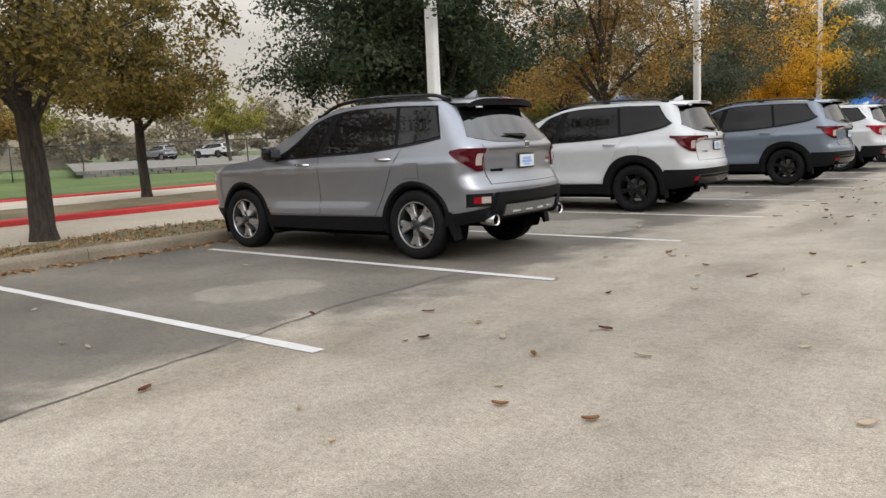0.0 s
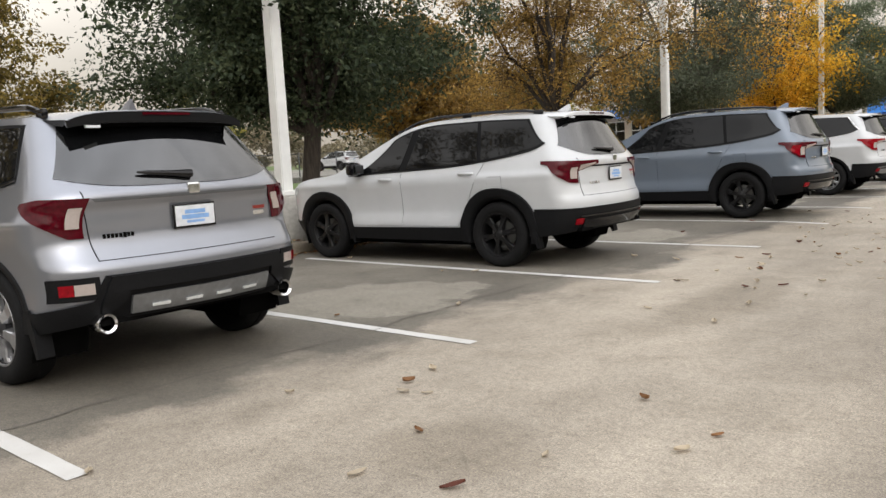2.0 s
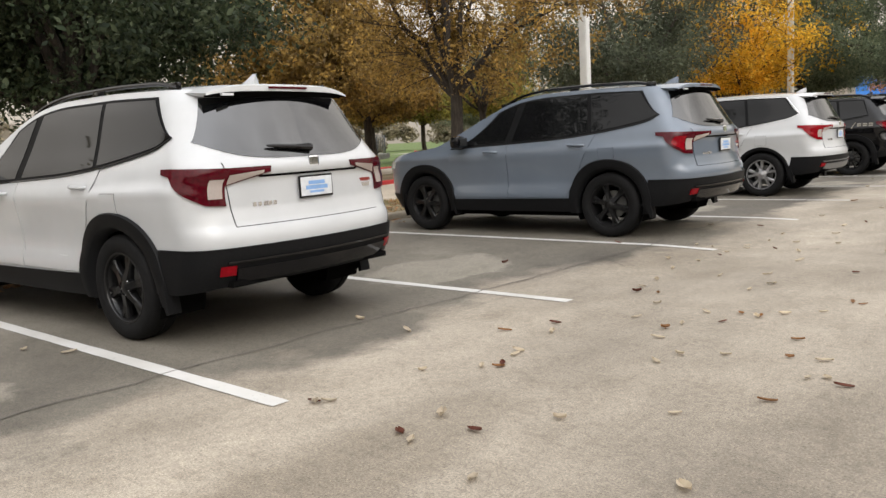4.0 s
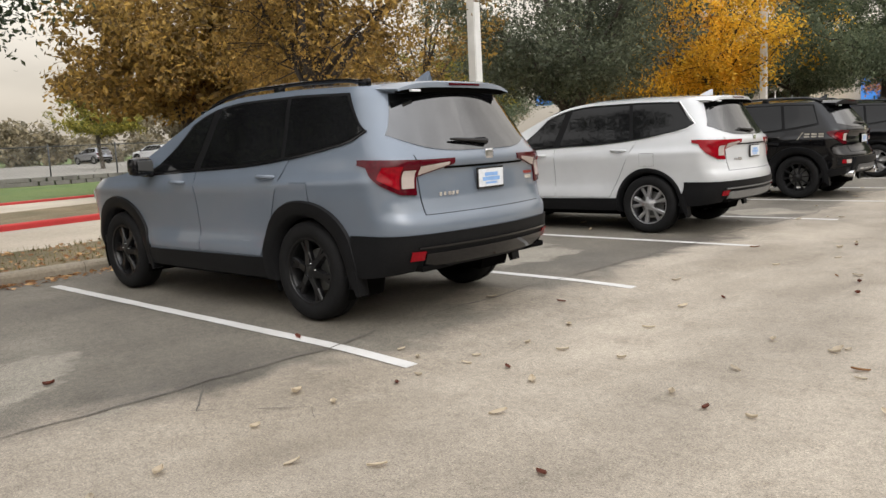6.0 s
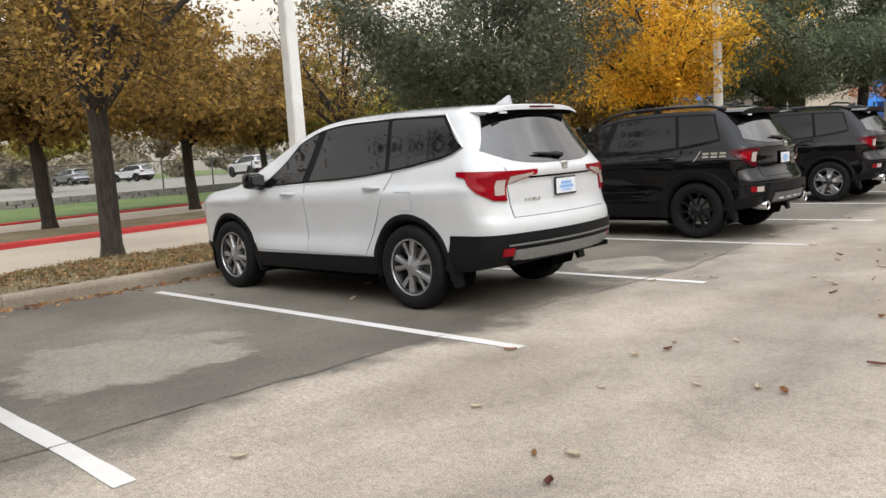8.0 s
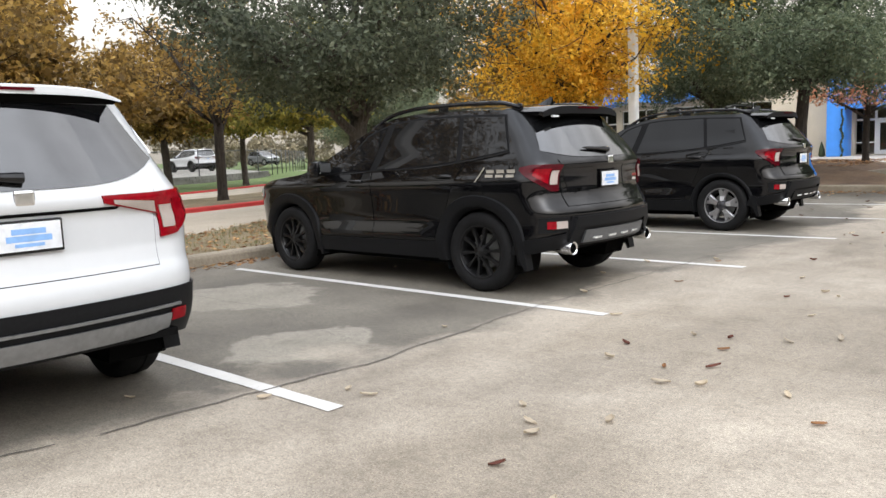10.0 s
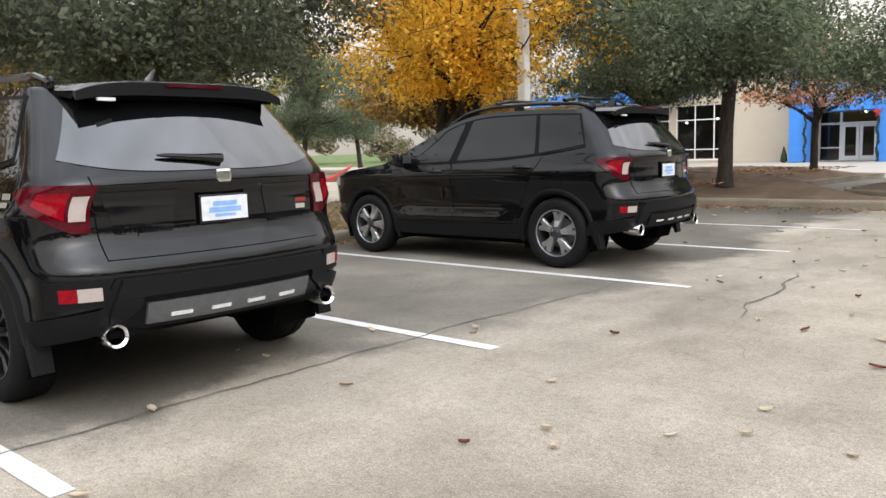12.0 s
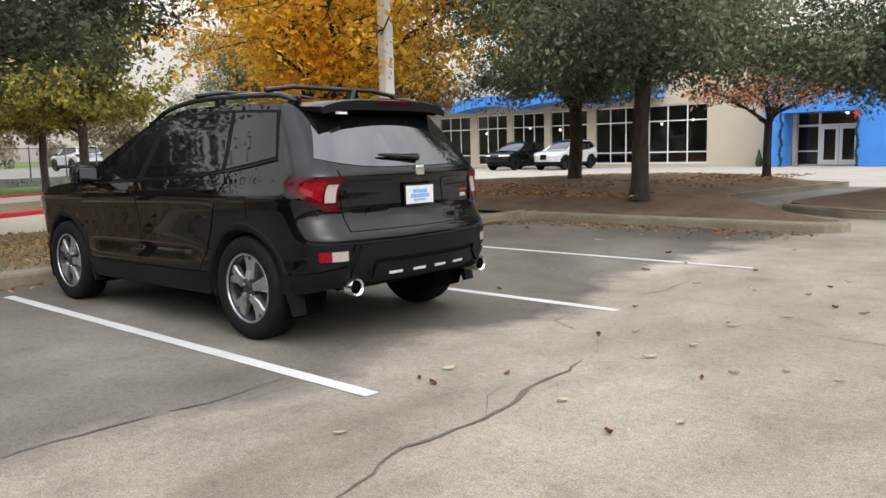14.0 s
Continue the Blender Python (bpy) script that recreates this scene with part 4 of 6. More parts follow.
def rear_panel(sh, y0, y1, lo, hi, out, nu=16, nv=6, depth=0.012):
    """A raised panel on the tail; y0, y1: (bottom, top) of its edges."""
    rows, back = [], []
    for j in range(nv + 1):
        v = j / nv
        row, brow = [], []
        for i in range(nu + 1):
            u = i / nu
            y = (y0[0] + (y1[0] - y0[0]) * u) * (1 - v) + (y0[1] + (y1[1] - y0[1]) * u) * v
            a = lo(y) if callable(lo) else lo
            b = hi(y) if callable(hi) else hi
            z = a + (b - a) * v
            t = sh.t_y(y, z)
            row.append(sh.point(t, z, out))
            brow.append(sh.point(t, z, out - depth))
        rows.append(row)
        back.append(brow)
    return grid_mesh(rows, back)


AXLES = (0.0, 2.82)
HUB_Z = 0.372
ARCH_R = 0.445


def body_mesh(sh, floor_z):
    """The skin with open wheel arches, roof and bonnet, and a floor."""
    bm = bmesh.new()
    ts = list(np.linspace(0, 1, 9)[:-1]) + list(np.linspace(1, 2, 9)[:-1]) + list(np.linspace(2, 3, 100)[:-1]) + list(np.linspace(3, 4, 11)[:-1]) + list(np.linspace(4, 5, 7))
    loop = ts + [-t for t in ts[-2:0:-1]]
    nz = 62
    cols = []
    for t in loop:
        ref = sh.point(t, 1.62)
        for _ in range(3):
            zt = sh.top(ref.x)
            ref = sh.point(t, zt)
        zs = [floor_z + (zt - floor_z) * (j / nz) for j in range(nz + 1)]
        cols.append([bm.verts.new(sh.point(t, z)) for z in zs])
    n = len(loop)
    for i in range(n):
        a, b = cols[i], cols[(i + 1) % n]
        for j in range(nz):
            bm.faces.new((a[j], b[j], b[j + 1], a[j + 1]))
    # roof, screen and bonnet: the rim shrinks towards the middle line
    rim = [c[-1] for c in cols]
    x_lo, x_hi = sh.xr(1.6) + 0.55, sh.xf(0.9) - 0.6
    k_n = 8
    prev = rim
    for k in range(1, k_n + 1):
        f = k / k_n
        ring = []
        for v in rim:
            p = v.co
            q = Vector((min(max(p.x, x_lo), x_hi), 0, 0))
            x, y = p.x + (q.x - p.x) * f, p.y * (1 - f * 0.999)
            lift = sh.crown * (1 - (1 - f) ** 2.6)
            ring.append(bm.verts.new((x, y, sh.top(x) * min(1, f * 4) + p.z * (1 - min(1, f * 4)) + lift)))
        for i in range(n):
            j = (i + 1) % n
            bm.faces.new((prev[i], prev[j], ring[j], ring[i]))
        prev = ring
    # arches
    dead = []
    for f in bm.faces:
        c = f.calc_center_median()
        if c.z < 1.0 and abs(c.y) > 0.7 and any((c.x - ax) ** 2 + (c.z - HUB_Z) ** 2 < ARCH_R ** 2 for ax in AXLES):
            dead.append(f)
    bmesh.ops.delete(bm, geom=dead, context="FACES")
    for v in bm.verts:
        if v.is_boundary and v.co.z > floor_z + 0.01 and v.co.z < 1.0:
            for ax in AXLES:
                d = Vector((v.co.x - ax, v.co.z - HUB_Z))
                if 0.3 < d.length < 0.58:
                    d *= ARCH_R / d.length
                    v.co.x, v.co.z = ax + d.x, HUB_Z + d.y
    bmesh.ops.remove_doubles(bm, verts=bm.verts[:], dist=0.0008)
    bmesh.ops.recalc_face_normals(bm, faces=bm.faces[:])
    return bm


def arch_flare(sh, ax, side, r0, r1, out, square=0.0):
    rows, back = [], []
    n = 40
    for i in range(n + 1):
        a = radians(-22 + 224 * i / n)
        row, brow = [], []
        for k, r in enumerate((r0 - 0.03, r0, r0 + 0.012, (r0 + r1) / 2, r1 - 0.012, r1)):
            ca, sa = math.cos(a), math.sin(a)
            q = 1 + square * (abs(math.sin(2 * a)) ** 2)
            rr = r * (q if k > 2 else 1)
            x, z = ax + ca * rr, HUB_Z + sa * rr
            z = max(z, 0.27)
            o = (-0.05, out * 0.75, out, out, out * 0.8, -0.004)[k]
            row.append(sh.point(sh.t_x(x, z) * side, z, o))
        rows.append(row)
    return grid_mesh(rows)


def tyre_mesh():
    prof = [(0.235, 0.085), (0.245, 0.10), (0.28, 0.118), (0.33, 0.122), (0.358, 0.108), (0.374, 0.085), (0.378, 0.05), (0.378, 0.02), (0.370, 0.016), (0.370, -0.016), (0.378, -0.02), (0.378, -0.05), (0.374, -0.085), (0.358, -0.108), (0.33, -0.122), (0.28, -0.118), (0.235, -0.085)]
    return lathe(prof, 56, 0.004)


def lathe(prof, n, tread=0.0):
    bm = bmesh.new()
    rings = []
    for k in range(n):
        a = 2 * math.pi * k / n
        rings.append([bm.verts.new(((r - (tread if k % 2 and r > 0.37 else 0)) * math.cos(a), y, (r - (tread if k % 2 and r > 0.37 else 0)) * math.sin(a))) for r, y in prof])
    for k in range(n):
        a, b = rings[k], rings[(k + 1) % n]
        for j in range(len(prof) - 1):
            bm.faces.new((a[j], a[j + 1], b[j + 1], b[j]))
    bmesh.ops.recalc_face_normals(bm, faces=bm.faces[:])
    return bm


def spoke_mesh(outline, y0, y1):
    """A spoke: an outline of (along, across) points, with a bevelled face, lying outward along x."""
    bm = bmesh.new()
    f = [bm.verts.new((a, y1 + (0.02 if a < 0.1 else 0) - 0.012, b * 0.8)) for a, b in outline]
    s = [bm.verts.new((a, y1 - 0.022, b)) for a, b in outline]
    g = [bm.verts.new((a, y0, b * 1.1)) for a, b in outline]
    bm.faces.new(f)
    n = len(outline)
    for k in range(n):
        bm.faces.new((f[k], f[(k + 1) % n], s[(k + 1) % n], s[k]))
        bm.faces.new((s[k], s[(k + 1) % n], g[(k + 1) % n], g[k]))
    bmesh.ops.recalc_face_normals(bm, faces=bm.faces[:])
    return bm


WHEELS = {}


def wheel_data(style):
    """Shared meshes of a wheel: tyre, barrel, spokes, hub cap, disc."""
    if style in WHEELS:
        return WHEELS[style]
    face, back = {"split": (M_RIM, M_RIMDARK), "twist": (M_RIM, M_RIMDARK), "black": (M_RIMBLACK, M_RIMBLACK), "rally": (M_RIMBLACK, M_RIMBLACK)}[style]
    d = {"tyre": mesh_of("tyre", tyre_mesh(), M_TYRE, True),
         "rim": mesh_of("rim", lathe([(0.238, 0.10), (0.25, 0.104), (0.25, 0.09), (0.232, 0.085), (0.215, 0.05), (0.205, -0.08)], 48), back if style != "split" else M_RIMDARK, True),
         "disc": mesh_of("brake_disc", lathe([(0.0, -0.01), (0.16, -0.01), (0.16, -0.03), (0.0, -0.03)], 32), M_GALV, True)}
    if style == "split":
        outl, n = [(0.07, -0.032), (0.13, -0.042), (0.19, -0.060), (0.242, -0.092), (0.242, -0.040), (0.195, 0.0), (0.242, 0.040), (0.242, 0.092), (0.19, 0.060), (0.13, 0.042), (0.07, 0.032)], 5
    elif style == "twist":
        outl, n = [(0.05, -0.022), (0.10, -0.032), (0.242, -0.092), (0.242, -0.042), (0.115, 0.0), (0.242, 0.042), (0.242, 0.092), (0.10, 0.032), (0.05, 0.022)], 5
    elif style == "black":
        outl, n = [(0.05, -0.030), (0.14, -0.026), (0.238, -0.048), (0.238, -0.012), (0.17, 0.0), (0.238, 0.012), (0.238, 0.048), (0.14, 0.026), (0.05, 0.030)], 6
    else:
        outl, n = [(0.05, -0.012), (0.14, -0.011), (0.238, -0.024), (0.238, 0.024), (0.14, 0.011), (0.05, 0.012)], 10
    d["spoke"] = mesh_of("spoke", spoke_mesh(outl, 0.045, 0.096), [face])
    d["n"] = n
    d["lip"] = mesh_of("rim_lip", lathe([(0.236, 0.098), (0.240, 0.106), (0.250, 0.107), (0.254, 0.099)], 48), face, True)
    bm = lathe([(0.0, 0.103), (0.034, 0.102), (0.042, 0.095), (0.075, 0.088), (0.08, 0.05)], 28)
    d["hub"] = mesh_of("hub_cap", bm, M_RIMDARK if style == "split" else face, True)
    bm = bmesh.new()
    add_tube(bm, [Vector((0.058, 0.086, 0)), Vector((0.058, 0.098, 0))], 0.009, 6)
    d["nut"] = mesh_of("wheel_nut", bm, M_CHROME)
    WHEELS[style] = d
    return d


def wheel(car, ax, side, style):
    d = wheel_data(style)
    w = new("wheel")
    w.parent = car
    w.matrix_basis = pose(ax, side * 0.838, HUB_Z, 0, random.uniform(0, 70), 0 if side > 0 else 180)
    for key in ("tyre", "rim", "lip", "disc", "hub"):
        o = new({"disc": "brake_disc", "hub": "hub_cap", "lip": "rim_lip"}.get(key, key), d[key])
        o.parent = w
    for k in range(d["n"]):
        o = new("spoke", d["spoke"])
        o.parent = w
        o.matrix_basis = pose(0, 0, 0, 0, 360 * k / d["n"], 0)
    for k in range(5):
        o = new("wheel_nut", d["nut"])
        o.parent = w
        o.matrix_basis = pose(0, 0, 0, 0, 72 * k, 0)


ROOF_FRONT = [(1.0, 0.0), (1.3, -0.035), (1.55, -0.11), (1.9, -0.285), (2.2, -0.46)]
PASSPORT = Shell(
    width=[(0.25, 0.90), (0.36, 0.93), (0.50, 0.950), (0.62, 0.945), (0.80, 0.960), (0.95, 0.978), (1.02, 0.976), (1.12, 0.945), (1.20, 0.915), (1.35, 0.845), (1.55, 0.765), (1.64, 0.728), (1.70, 0.70)],
    rear=[(0.25, -0.70), (0.36, -0.80), (0.48, -0.865), (0.58, -0.90), (0.735, -0.905), (0.765, -0.89), (0.80, -0.862), (0.88, -0.812), (0.93, -0.80), (1.09, -0.80), (1.135, -0.832), (1.17, -0.834), (1.20, -0.812), (1.22, -0.80), (1.30, -0.745), (1.45, -0.63), (1.62, -0.49), (1.70, -0.43)],
    nose=[(0.25, 3.60), (0.5, 3.76), (0.85, 3.78), (1.0, 3.70), (1.1, 3.5), (1.7, 2.6)],
    roof=[(-0.60, 1.635), (-0.2, 1.665), (0.4, 1.69), *[(x, 1.69 + d) for x, d in ROOF_FRONT], (2.36, 1.13), (2.55, 1.105), (3.0, 1.07), (3.35, 1.02), (3.65, 0.95), (3.8, 0.88)],
    crown=0.055, corner=0.26)
PILOT = Shell(
    width=[(0.25, 0.90), (0.36, 0.93), (0.50, 0.950), (0.62, 0.945), (0.80, 0.960), (0.95, 0.978), (1.02, 0.976), (1.12, 0.948), (1.20, 0.922), (1.35, 0.858), (1.55, 0.785), (1.64, 0.75), (1.70, 0.715)],
    rear=[(0.25, -0.85), (0.36, -0.95), (0.48, -1.015), (0.58, -1.05), (0.70, -1.06), (0.76, -1.045), (0.80, -1.015), (0.90, -0.985), (1.075, -0.972), (1.12, -1.002), (1.17, -0.998), (1.22, -0.96), (1.30, -0.91), (1.45, -0.825), (1.62, -0.74), (1.70, -0.69)],
    nose=[(0.25, 3.60), (0.5, 3.76), (0.85, 3.78), (1.0, 3.70), (1.1, 3.5), (1.7, 2.6)],
    roof=[(-0.80, 1.665), (-0.4, 1.695), (0.3, 1.72), *[(x, 1.715 + d * 1.02) for x, d in ROOF_FRONT], (2.38, 1.14), (2.55, 1.115), (3.0, 1.08), (3.35, 1.03), (3.65, 0.955), (3.8, 0.885)],
    crown=0.05, corner=0.26)


def suv(name, label, sh, paint, style, pilot, flare, rails, bars=False, chrome_line=False, red=M_TAILRED, group="parked vehicles", skid=None):
    car = thing(name, label, "car", group)
    P = lambda nm, bm, mat, lb="", sm=True: part(nm, bm, mat, car, lb, sm)
    P("body", body_mesh(sh, 0.43), paint)
    bm = bmesh.new()
    add_box(bm, (0.42, -0.72, 0.21), (2.42, 0.72, 0.40))
    add_box(bm, (sh.xr(0.42) + 0.03, -0.72, 0.401), (3.55, 0.72, 0.44))
    P("underbody", bm, M_UNDER, "", False)
    belt = lambda x: 1.112 + 0.036 * (2.3 - x) + 0.10 * (max(0.0, 0.9 - x) / 1.3) ** 2
    q_lo, q_hi = (-0.57, -0.33) if pilot else (-0.31, -0.19)
    roofline = lambda x: sh.top(x) - 0.062
    for side in (1, -1):
        # wheel housings
        for ax in AXLES:
            bm = bmesh.new()
            rows = []
            for k in range(25):
                a = radians(-25 + 230 * k / 24)
                rows.append([bm.verts.new((ax + ARCH_R * 0.99 * math.cos(a), side * y, HUB_Z + ARCH_R * 0.99 * math.sin(a))) for y in (0.93, 0.58)])
            for a, b in zip(rows, rows[1:]):
                bm.faces.new((a[0], a[1], b[1], b[0]))
            bm.faces.new([r[1] for r in rows])
            P("wheel_housing", bm, M_UNDER)
            P("wheel_arch_trim", arch_flare(sh, ax, side, 0.425, 0.475 if flare < 0.02 else 0.535, flare, 0.03 if flare > 0.02 else 0.0), M_CLAD)
            wheel(car, ax, side, style)
        # sill cladding
        P("sill_trim", side_panel(sh, side, (0.47, 0.44), (2.33, 2.37), 0.285, lambda x: 0.455 - 0.02 * x / 2.4, 0.016), M_CLAD)
        # doors stand a little proud of dark shut lines
        dr = [("rear_door", (0.56, 0.16), (1.40, 1.40)), ("front_door", (1.412, 1.412), (2.30, 2.36))]
        for nm, x0, x1 in dr:
            hi = lambda x: belt(x) - 0.015
            P("door_seal", side_panel(sh, side, (x0[0] - 0.0025, x0[1] - 0.0025), (x1[0] + 0.0025, x1[1] + 0.0025), 0.4595, hi, 0.0015, 16, 10, 0.001), M_UNDER)
            door = P(nm, side_panel(sh, side, x0, x1, 0.462, hi, 0.006, 16, 10), paint)
            hx = x0[1] + 0.13 if nm == "rear_door" else x0[0] + 0.13
            hz = 1.035 if nm == "front_door" else 1.075
            bm = bmesh.new()
            pts = []
            for k in range(9):
                u = k / 8
                pts.append(sh.point(sh.t_x(hx + 0.23 * u, hz) * side, hz + 0.006 * u, 0.008 + 0.038 * math.sin(math.pi * u) ** 0.5))
            add_tube(bm, pts, [0.011] + [0.016] * 7 + [0.011], 8)
            part("door_handle", bm, M_CHROME if paint is M_SILVER else paint, door, "", True)
        # glass
        sill = lambda x: belt(x) - 0.014 + (0.045 * max(0, (q_lo + 0.16 - x) / 0.18) ** 2 if pilot else 0)
        pane_top = lambda x: min(roofline(x), 1.655)
        P("window_surround", side_panel(sh, side, (q_lo - 0.02, q_hi - 0.02), (2.34, 1.62), sill, lambda x: pane_top(x) + 0.02, 0.004, 48, 8), M_SEAL)
        for nm, x0, x1 in (("quarter_window", (q_lo, q_hi), (0.22, 0.30)), ("rear_window", (0.27, 0.35), (1.34, 1.22)), ("front_window", (1.45, 1.33), (2.31, 1.58))):
            P(nm, side_panel(sh, side, x0, x1, lambda x: sill(x) + 0.022, pane_top, 0.0085, 20, 8), M_GLASS_SIDE)
        strip = M_CHROME if chrome_line else M_GLOSSBLACK
        runs = [[(x, sill(x) - 0.002) for x in np.linspace(q_lo - 0.02, 2.32, 30)]]
        if chrome_line:
            runs.append([(x, pane_top(x) + 0.022) for x in np.linspace(q_hi - 0.02, 1.62, 24)])
            runs.append([(q_lo - 0.02 + (q_hi - q_lo) * u, (sill(q_lo - 0.02) - 0.002) * (1 - u) + (pane_top(q_hi) + 0.022) * u) for u in np.linspace(0, 1, 7)])
        for run in runs:
            bm = bmesh.new()
            add_tube(bm, [sh.point(sh.t_x(x, z) * side, z, 0.008) for x, z in run], 0.008, 6)
            P("window_strip", bm, strip)
        # mirror
        bm = box((2.03, 0.975, 1.10), (2.19, 1.19, 1.265), 0.05)
        for v in bm.verts:
            v.co.x += (v.co.y - 1.0) * -0.15
            v.co.y *= side
        bmesh.ops.recalc_face_normals(bm, faces=bm.faces[:])
        mirror = P("side_mirror", bm, M_GLOSSBLACK)
        part("mirror_glass", box((1.993, min(side * 1.01, side * 1.155), 1.13), (2.0, max(side * 1.01, side * 1.155), 1.235), 0.002), M_MIRROR, mirror)
        part("mirror_stalk", box((2.09, min(side * 0.90, side * 1.02), 1.085), (2.18, max(side * 0.90, side * 1.02), 1.12), 0.01), M_GLOSSBLACK, mirror)
        # tail lamps
        if pilot:
            lens = lambda a, b, f0, f1, out, mat, nm: part(nm, wrap_panel(sh, a * side, b * side, lambda t: f0(abs(t)), lambda t: f1(abs(t)), out, 16, 5), mat, lampo, "", True)
            lampo = P("tail_lamp", wrap_panel(sh, 1.0 * side, 2.02 * side, lambda t: float(np.interp(abs(t), [1.0, 1.3, 1.6, 2.02], [0.925, 0.935, 1.0, 1.145])), lambda t: float(np.interp(abs(t), [1.0, 2.02], [1.165, 1.18])), 0.014, 20, 6), M_TAILDARK if red is M_TAILDARK or paint is M_BLUEGREY else red)
            lens(1.05, 1.26, lambda t: 0.975, lambda t: 1.095, 0.019, M_TAILCLEAR, "reverse_lens")
            part("brake_lens", wrap_panel(sh, 1.30 * side, 1.66 * side, lambda t: float(np.interp(abs(t), [1.30, 1.66], [0.965, 1.045])), 1.125, 0.018, 8, 4), red, lampo, "", True)
            arm = P("tail_lamp_arm", wrap_panel(sh, 0.56 * side, 1.0 * side, lambda t: float(np.interp(abs(t), [0.56, 1.0], [1.125, 1.05])), lambda t: 1.165, 0.016, 10, 4), M_TAILDARK if paint is M_BLUEGREY else red)
            part("clear_strip", wrap_panel(sh, 0.64 * side, 0.99 * side, lambda t: float(np.interp(abs(t), [0.64, 1.0], [1.120, 1.057])), lambda t: float(np.interp(abs(t), [0.64, 1.0], [1.14, 1.118])), 0.020, 8, 2), M_TAILCLEAR, arm, "", True)
        else:
            lampo = P("tail_lamp", wrap_panel(sh, 1.0 * side, 2.0 * side, lambda t: float(np.interp(abs(t), [1.0, 1.2, 1.5, 2.0], [0.925, 0.925, 1.0, 1.125])), lambda t: float(np.interp(abs(t), [1.0, 1.7, 2.0], [1.158, 1.165, 1.145])), 0.014, 24, 6), M_TAILDARK)
            part("reverse_lens", wrap_panel(sh, 1.05 * side, 1.22 * side, 0.985, 1.105, 0.019, 8, 4), M_TAILCLEAR, lampo, "", True)
            part("brake_lens", wrap_panel(sh, 1.26 * side, 1.62 * side, lambda t: float(np.interp(abs(t), [1.26, 1.62], [0.99, 1.07])), 1.125, 0.018, 8, 4), red, lampo, "", True)
        # head lamp
        P("head_lamp", wrap_panel(sh, 3.25 * side, 4.2 * side, 0.86, 0.955, 0.012, 12, 4), M_HEAD)
        # bumper corner reflector and lamp
        if pilot:
            P("bumper_reflector", wrap_panel(sh, 1.07 * side, 1.30 * side, 0.48, 0.545, 0.030, 8, 2), M_TAILRED)
        else:
            pod = P("lamp_pod", wrap_panel(sh, 1.02 * side, 1.75 * side, 0.565, 0.70, 0.012, 12, 3), M_CLAD)
            part("red_reflector", wrap_panel(sh, 1.36 * side, 1.56 * side, 0.60, 0.665, 0.018, 6, 2), M_TAILRED, pod, "", True)
            part("clear_lens", wrap_panel(sh, 1.10 * side, 1.355 * side, 0.60, 0.665, 0.018, 6, 2), M_TAILCLEAR, pod, "", True)
            tip = new("exhaust_tip", mesh_of("exhaust_tip", lathe([(0.040, -0.10), (0.045, 0.08), (0.058, 0.09), (0.062, 0.08), (0.060, -0.02), (0.045, -0.10)], 28), M_CHROME, True))
            tip.parent = car
            pipe = part("exhaust_bore", lathe([(0.0, -0.04), (0.05, -0.04)], 20), M_UNDER, tip)
            tip.matrix_basis = pose(sh.xr(0.45) + 0.085, side * 0.665, 0.42, 0, 0, 90)
        # mud flaps
        for ax in AXLES:
            outline = [(-0.415, 0.52), (-0.475, 0.52), (-0.52, 0.38), (-0.545, 0.235), (-0.515, 0.225), (-0.455, 0.36)]
            bm = bmesh.new()
            rims = [[bm.verts.new((ax + x, side * y, z)) for x, z in outline] for y in (0.85, 0.95)]
            for ring in rims:
                bm.faces.new(ring)
            for k in range(len(outline)):
                bm.faces.new((rims[0][k], rims[0][k - 1], rims[1][k - 1], rims[1][k]))
            bmesh.ops.recalc_face_normals(bm, faces=bm.faces[:])
            P("mud_flap", bm, M_CLAD, "", False)
        # roof rail
        if rails:
            x0, x1 = (-0.30 if not pilot else -0.45), 1.62
            bm = bmesh.new()
            pts, rad = [], []
            for k in range(21):
                u = k / 20
                x = x0 + (x1 - x0) * u
                lift = 0.030 * min(1, 9 * u, 9 * (1 - u)) * (1.5 if rails == 2 else 1)
                pts.append(Vector((x, side * (sh.w(sh.top(x)) - 0.075), sh.top(x) + 0.022 + lift)))
                rad.append(0.021 if rails == 2 else 0.017)
            add_tube(bm, pts, rad, 8)
            P("roof_rail", bm, M_GLOSSBLACK)
            for x in (x0 + 0.04, (x0 + x1) / 2, x1 - 0.04):
                P("rail_foot", box((x - 0.06, side * (sh.w(sh.top(x)) - 0.075) - 0.014, sh.top(x) - 0.01), (x + 0.06, side * (sh.w(sh.top(x)) - 0.075) + 0.014, sh.top(x) + 0.055), 0.01), M_GLOSSBLACK)
    # fuel flap on the left flank
    P("fuel_flap_seam", side_panel(sh, 1, (-0.0975, -0.0975), (0.1025, 0.1025), 0.8675, 1.0325, 0.0015, 6, 5, 0.001), M_UNDER)
    P("fuel_flap", side_panel(sh, 1, (-0.095, -0.095), (0.10, 0.10), 0.87, 1.03, 0.004, 6, 5, 0.003), paint)
    # tailgate, glass, spoiler, wiper
    zg0 = 1.228
    P("tailgate_seam", rear_panel(sh, (-0.677, -0.705), (0.677, 0.705), 0.785, 1.20, 0.001, 24, 22, 0.001), M_UNDER)
    P("tailgate", rear_panel(sh, (-0.672, -0.70), (0.672, 0.70), 0.79, 1.20, 0.006, 24, 22), paint)
    P("rear_glass", rear_panel(sh, (-0.79, -0.62), (0.79, 0.62), lambda y: zg0 - 0.015 + (0.11 if pilot else 0.06) * (y / 0.76) ** 4, lambda y: 1.60 if not pilot else 1.63, 0.006, 22, 10), M_GLASS)
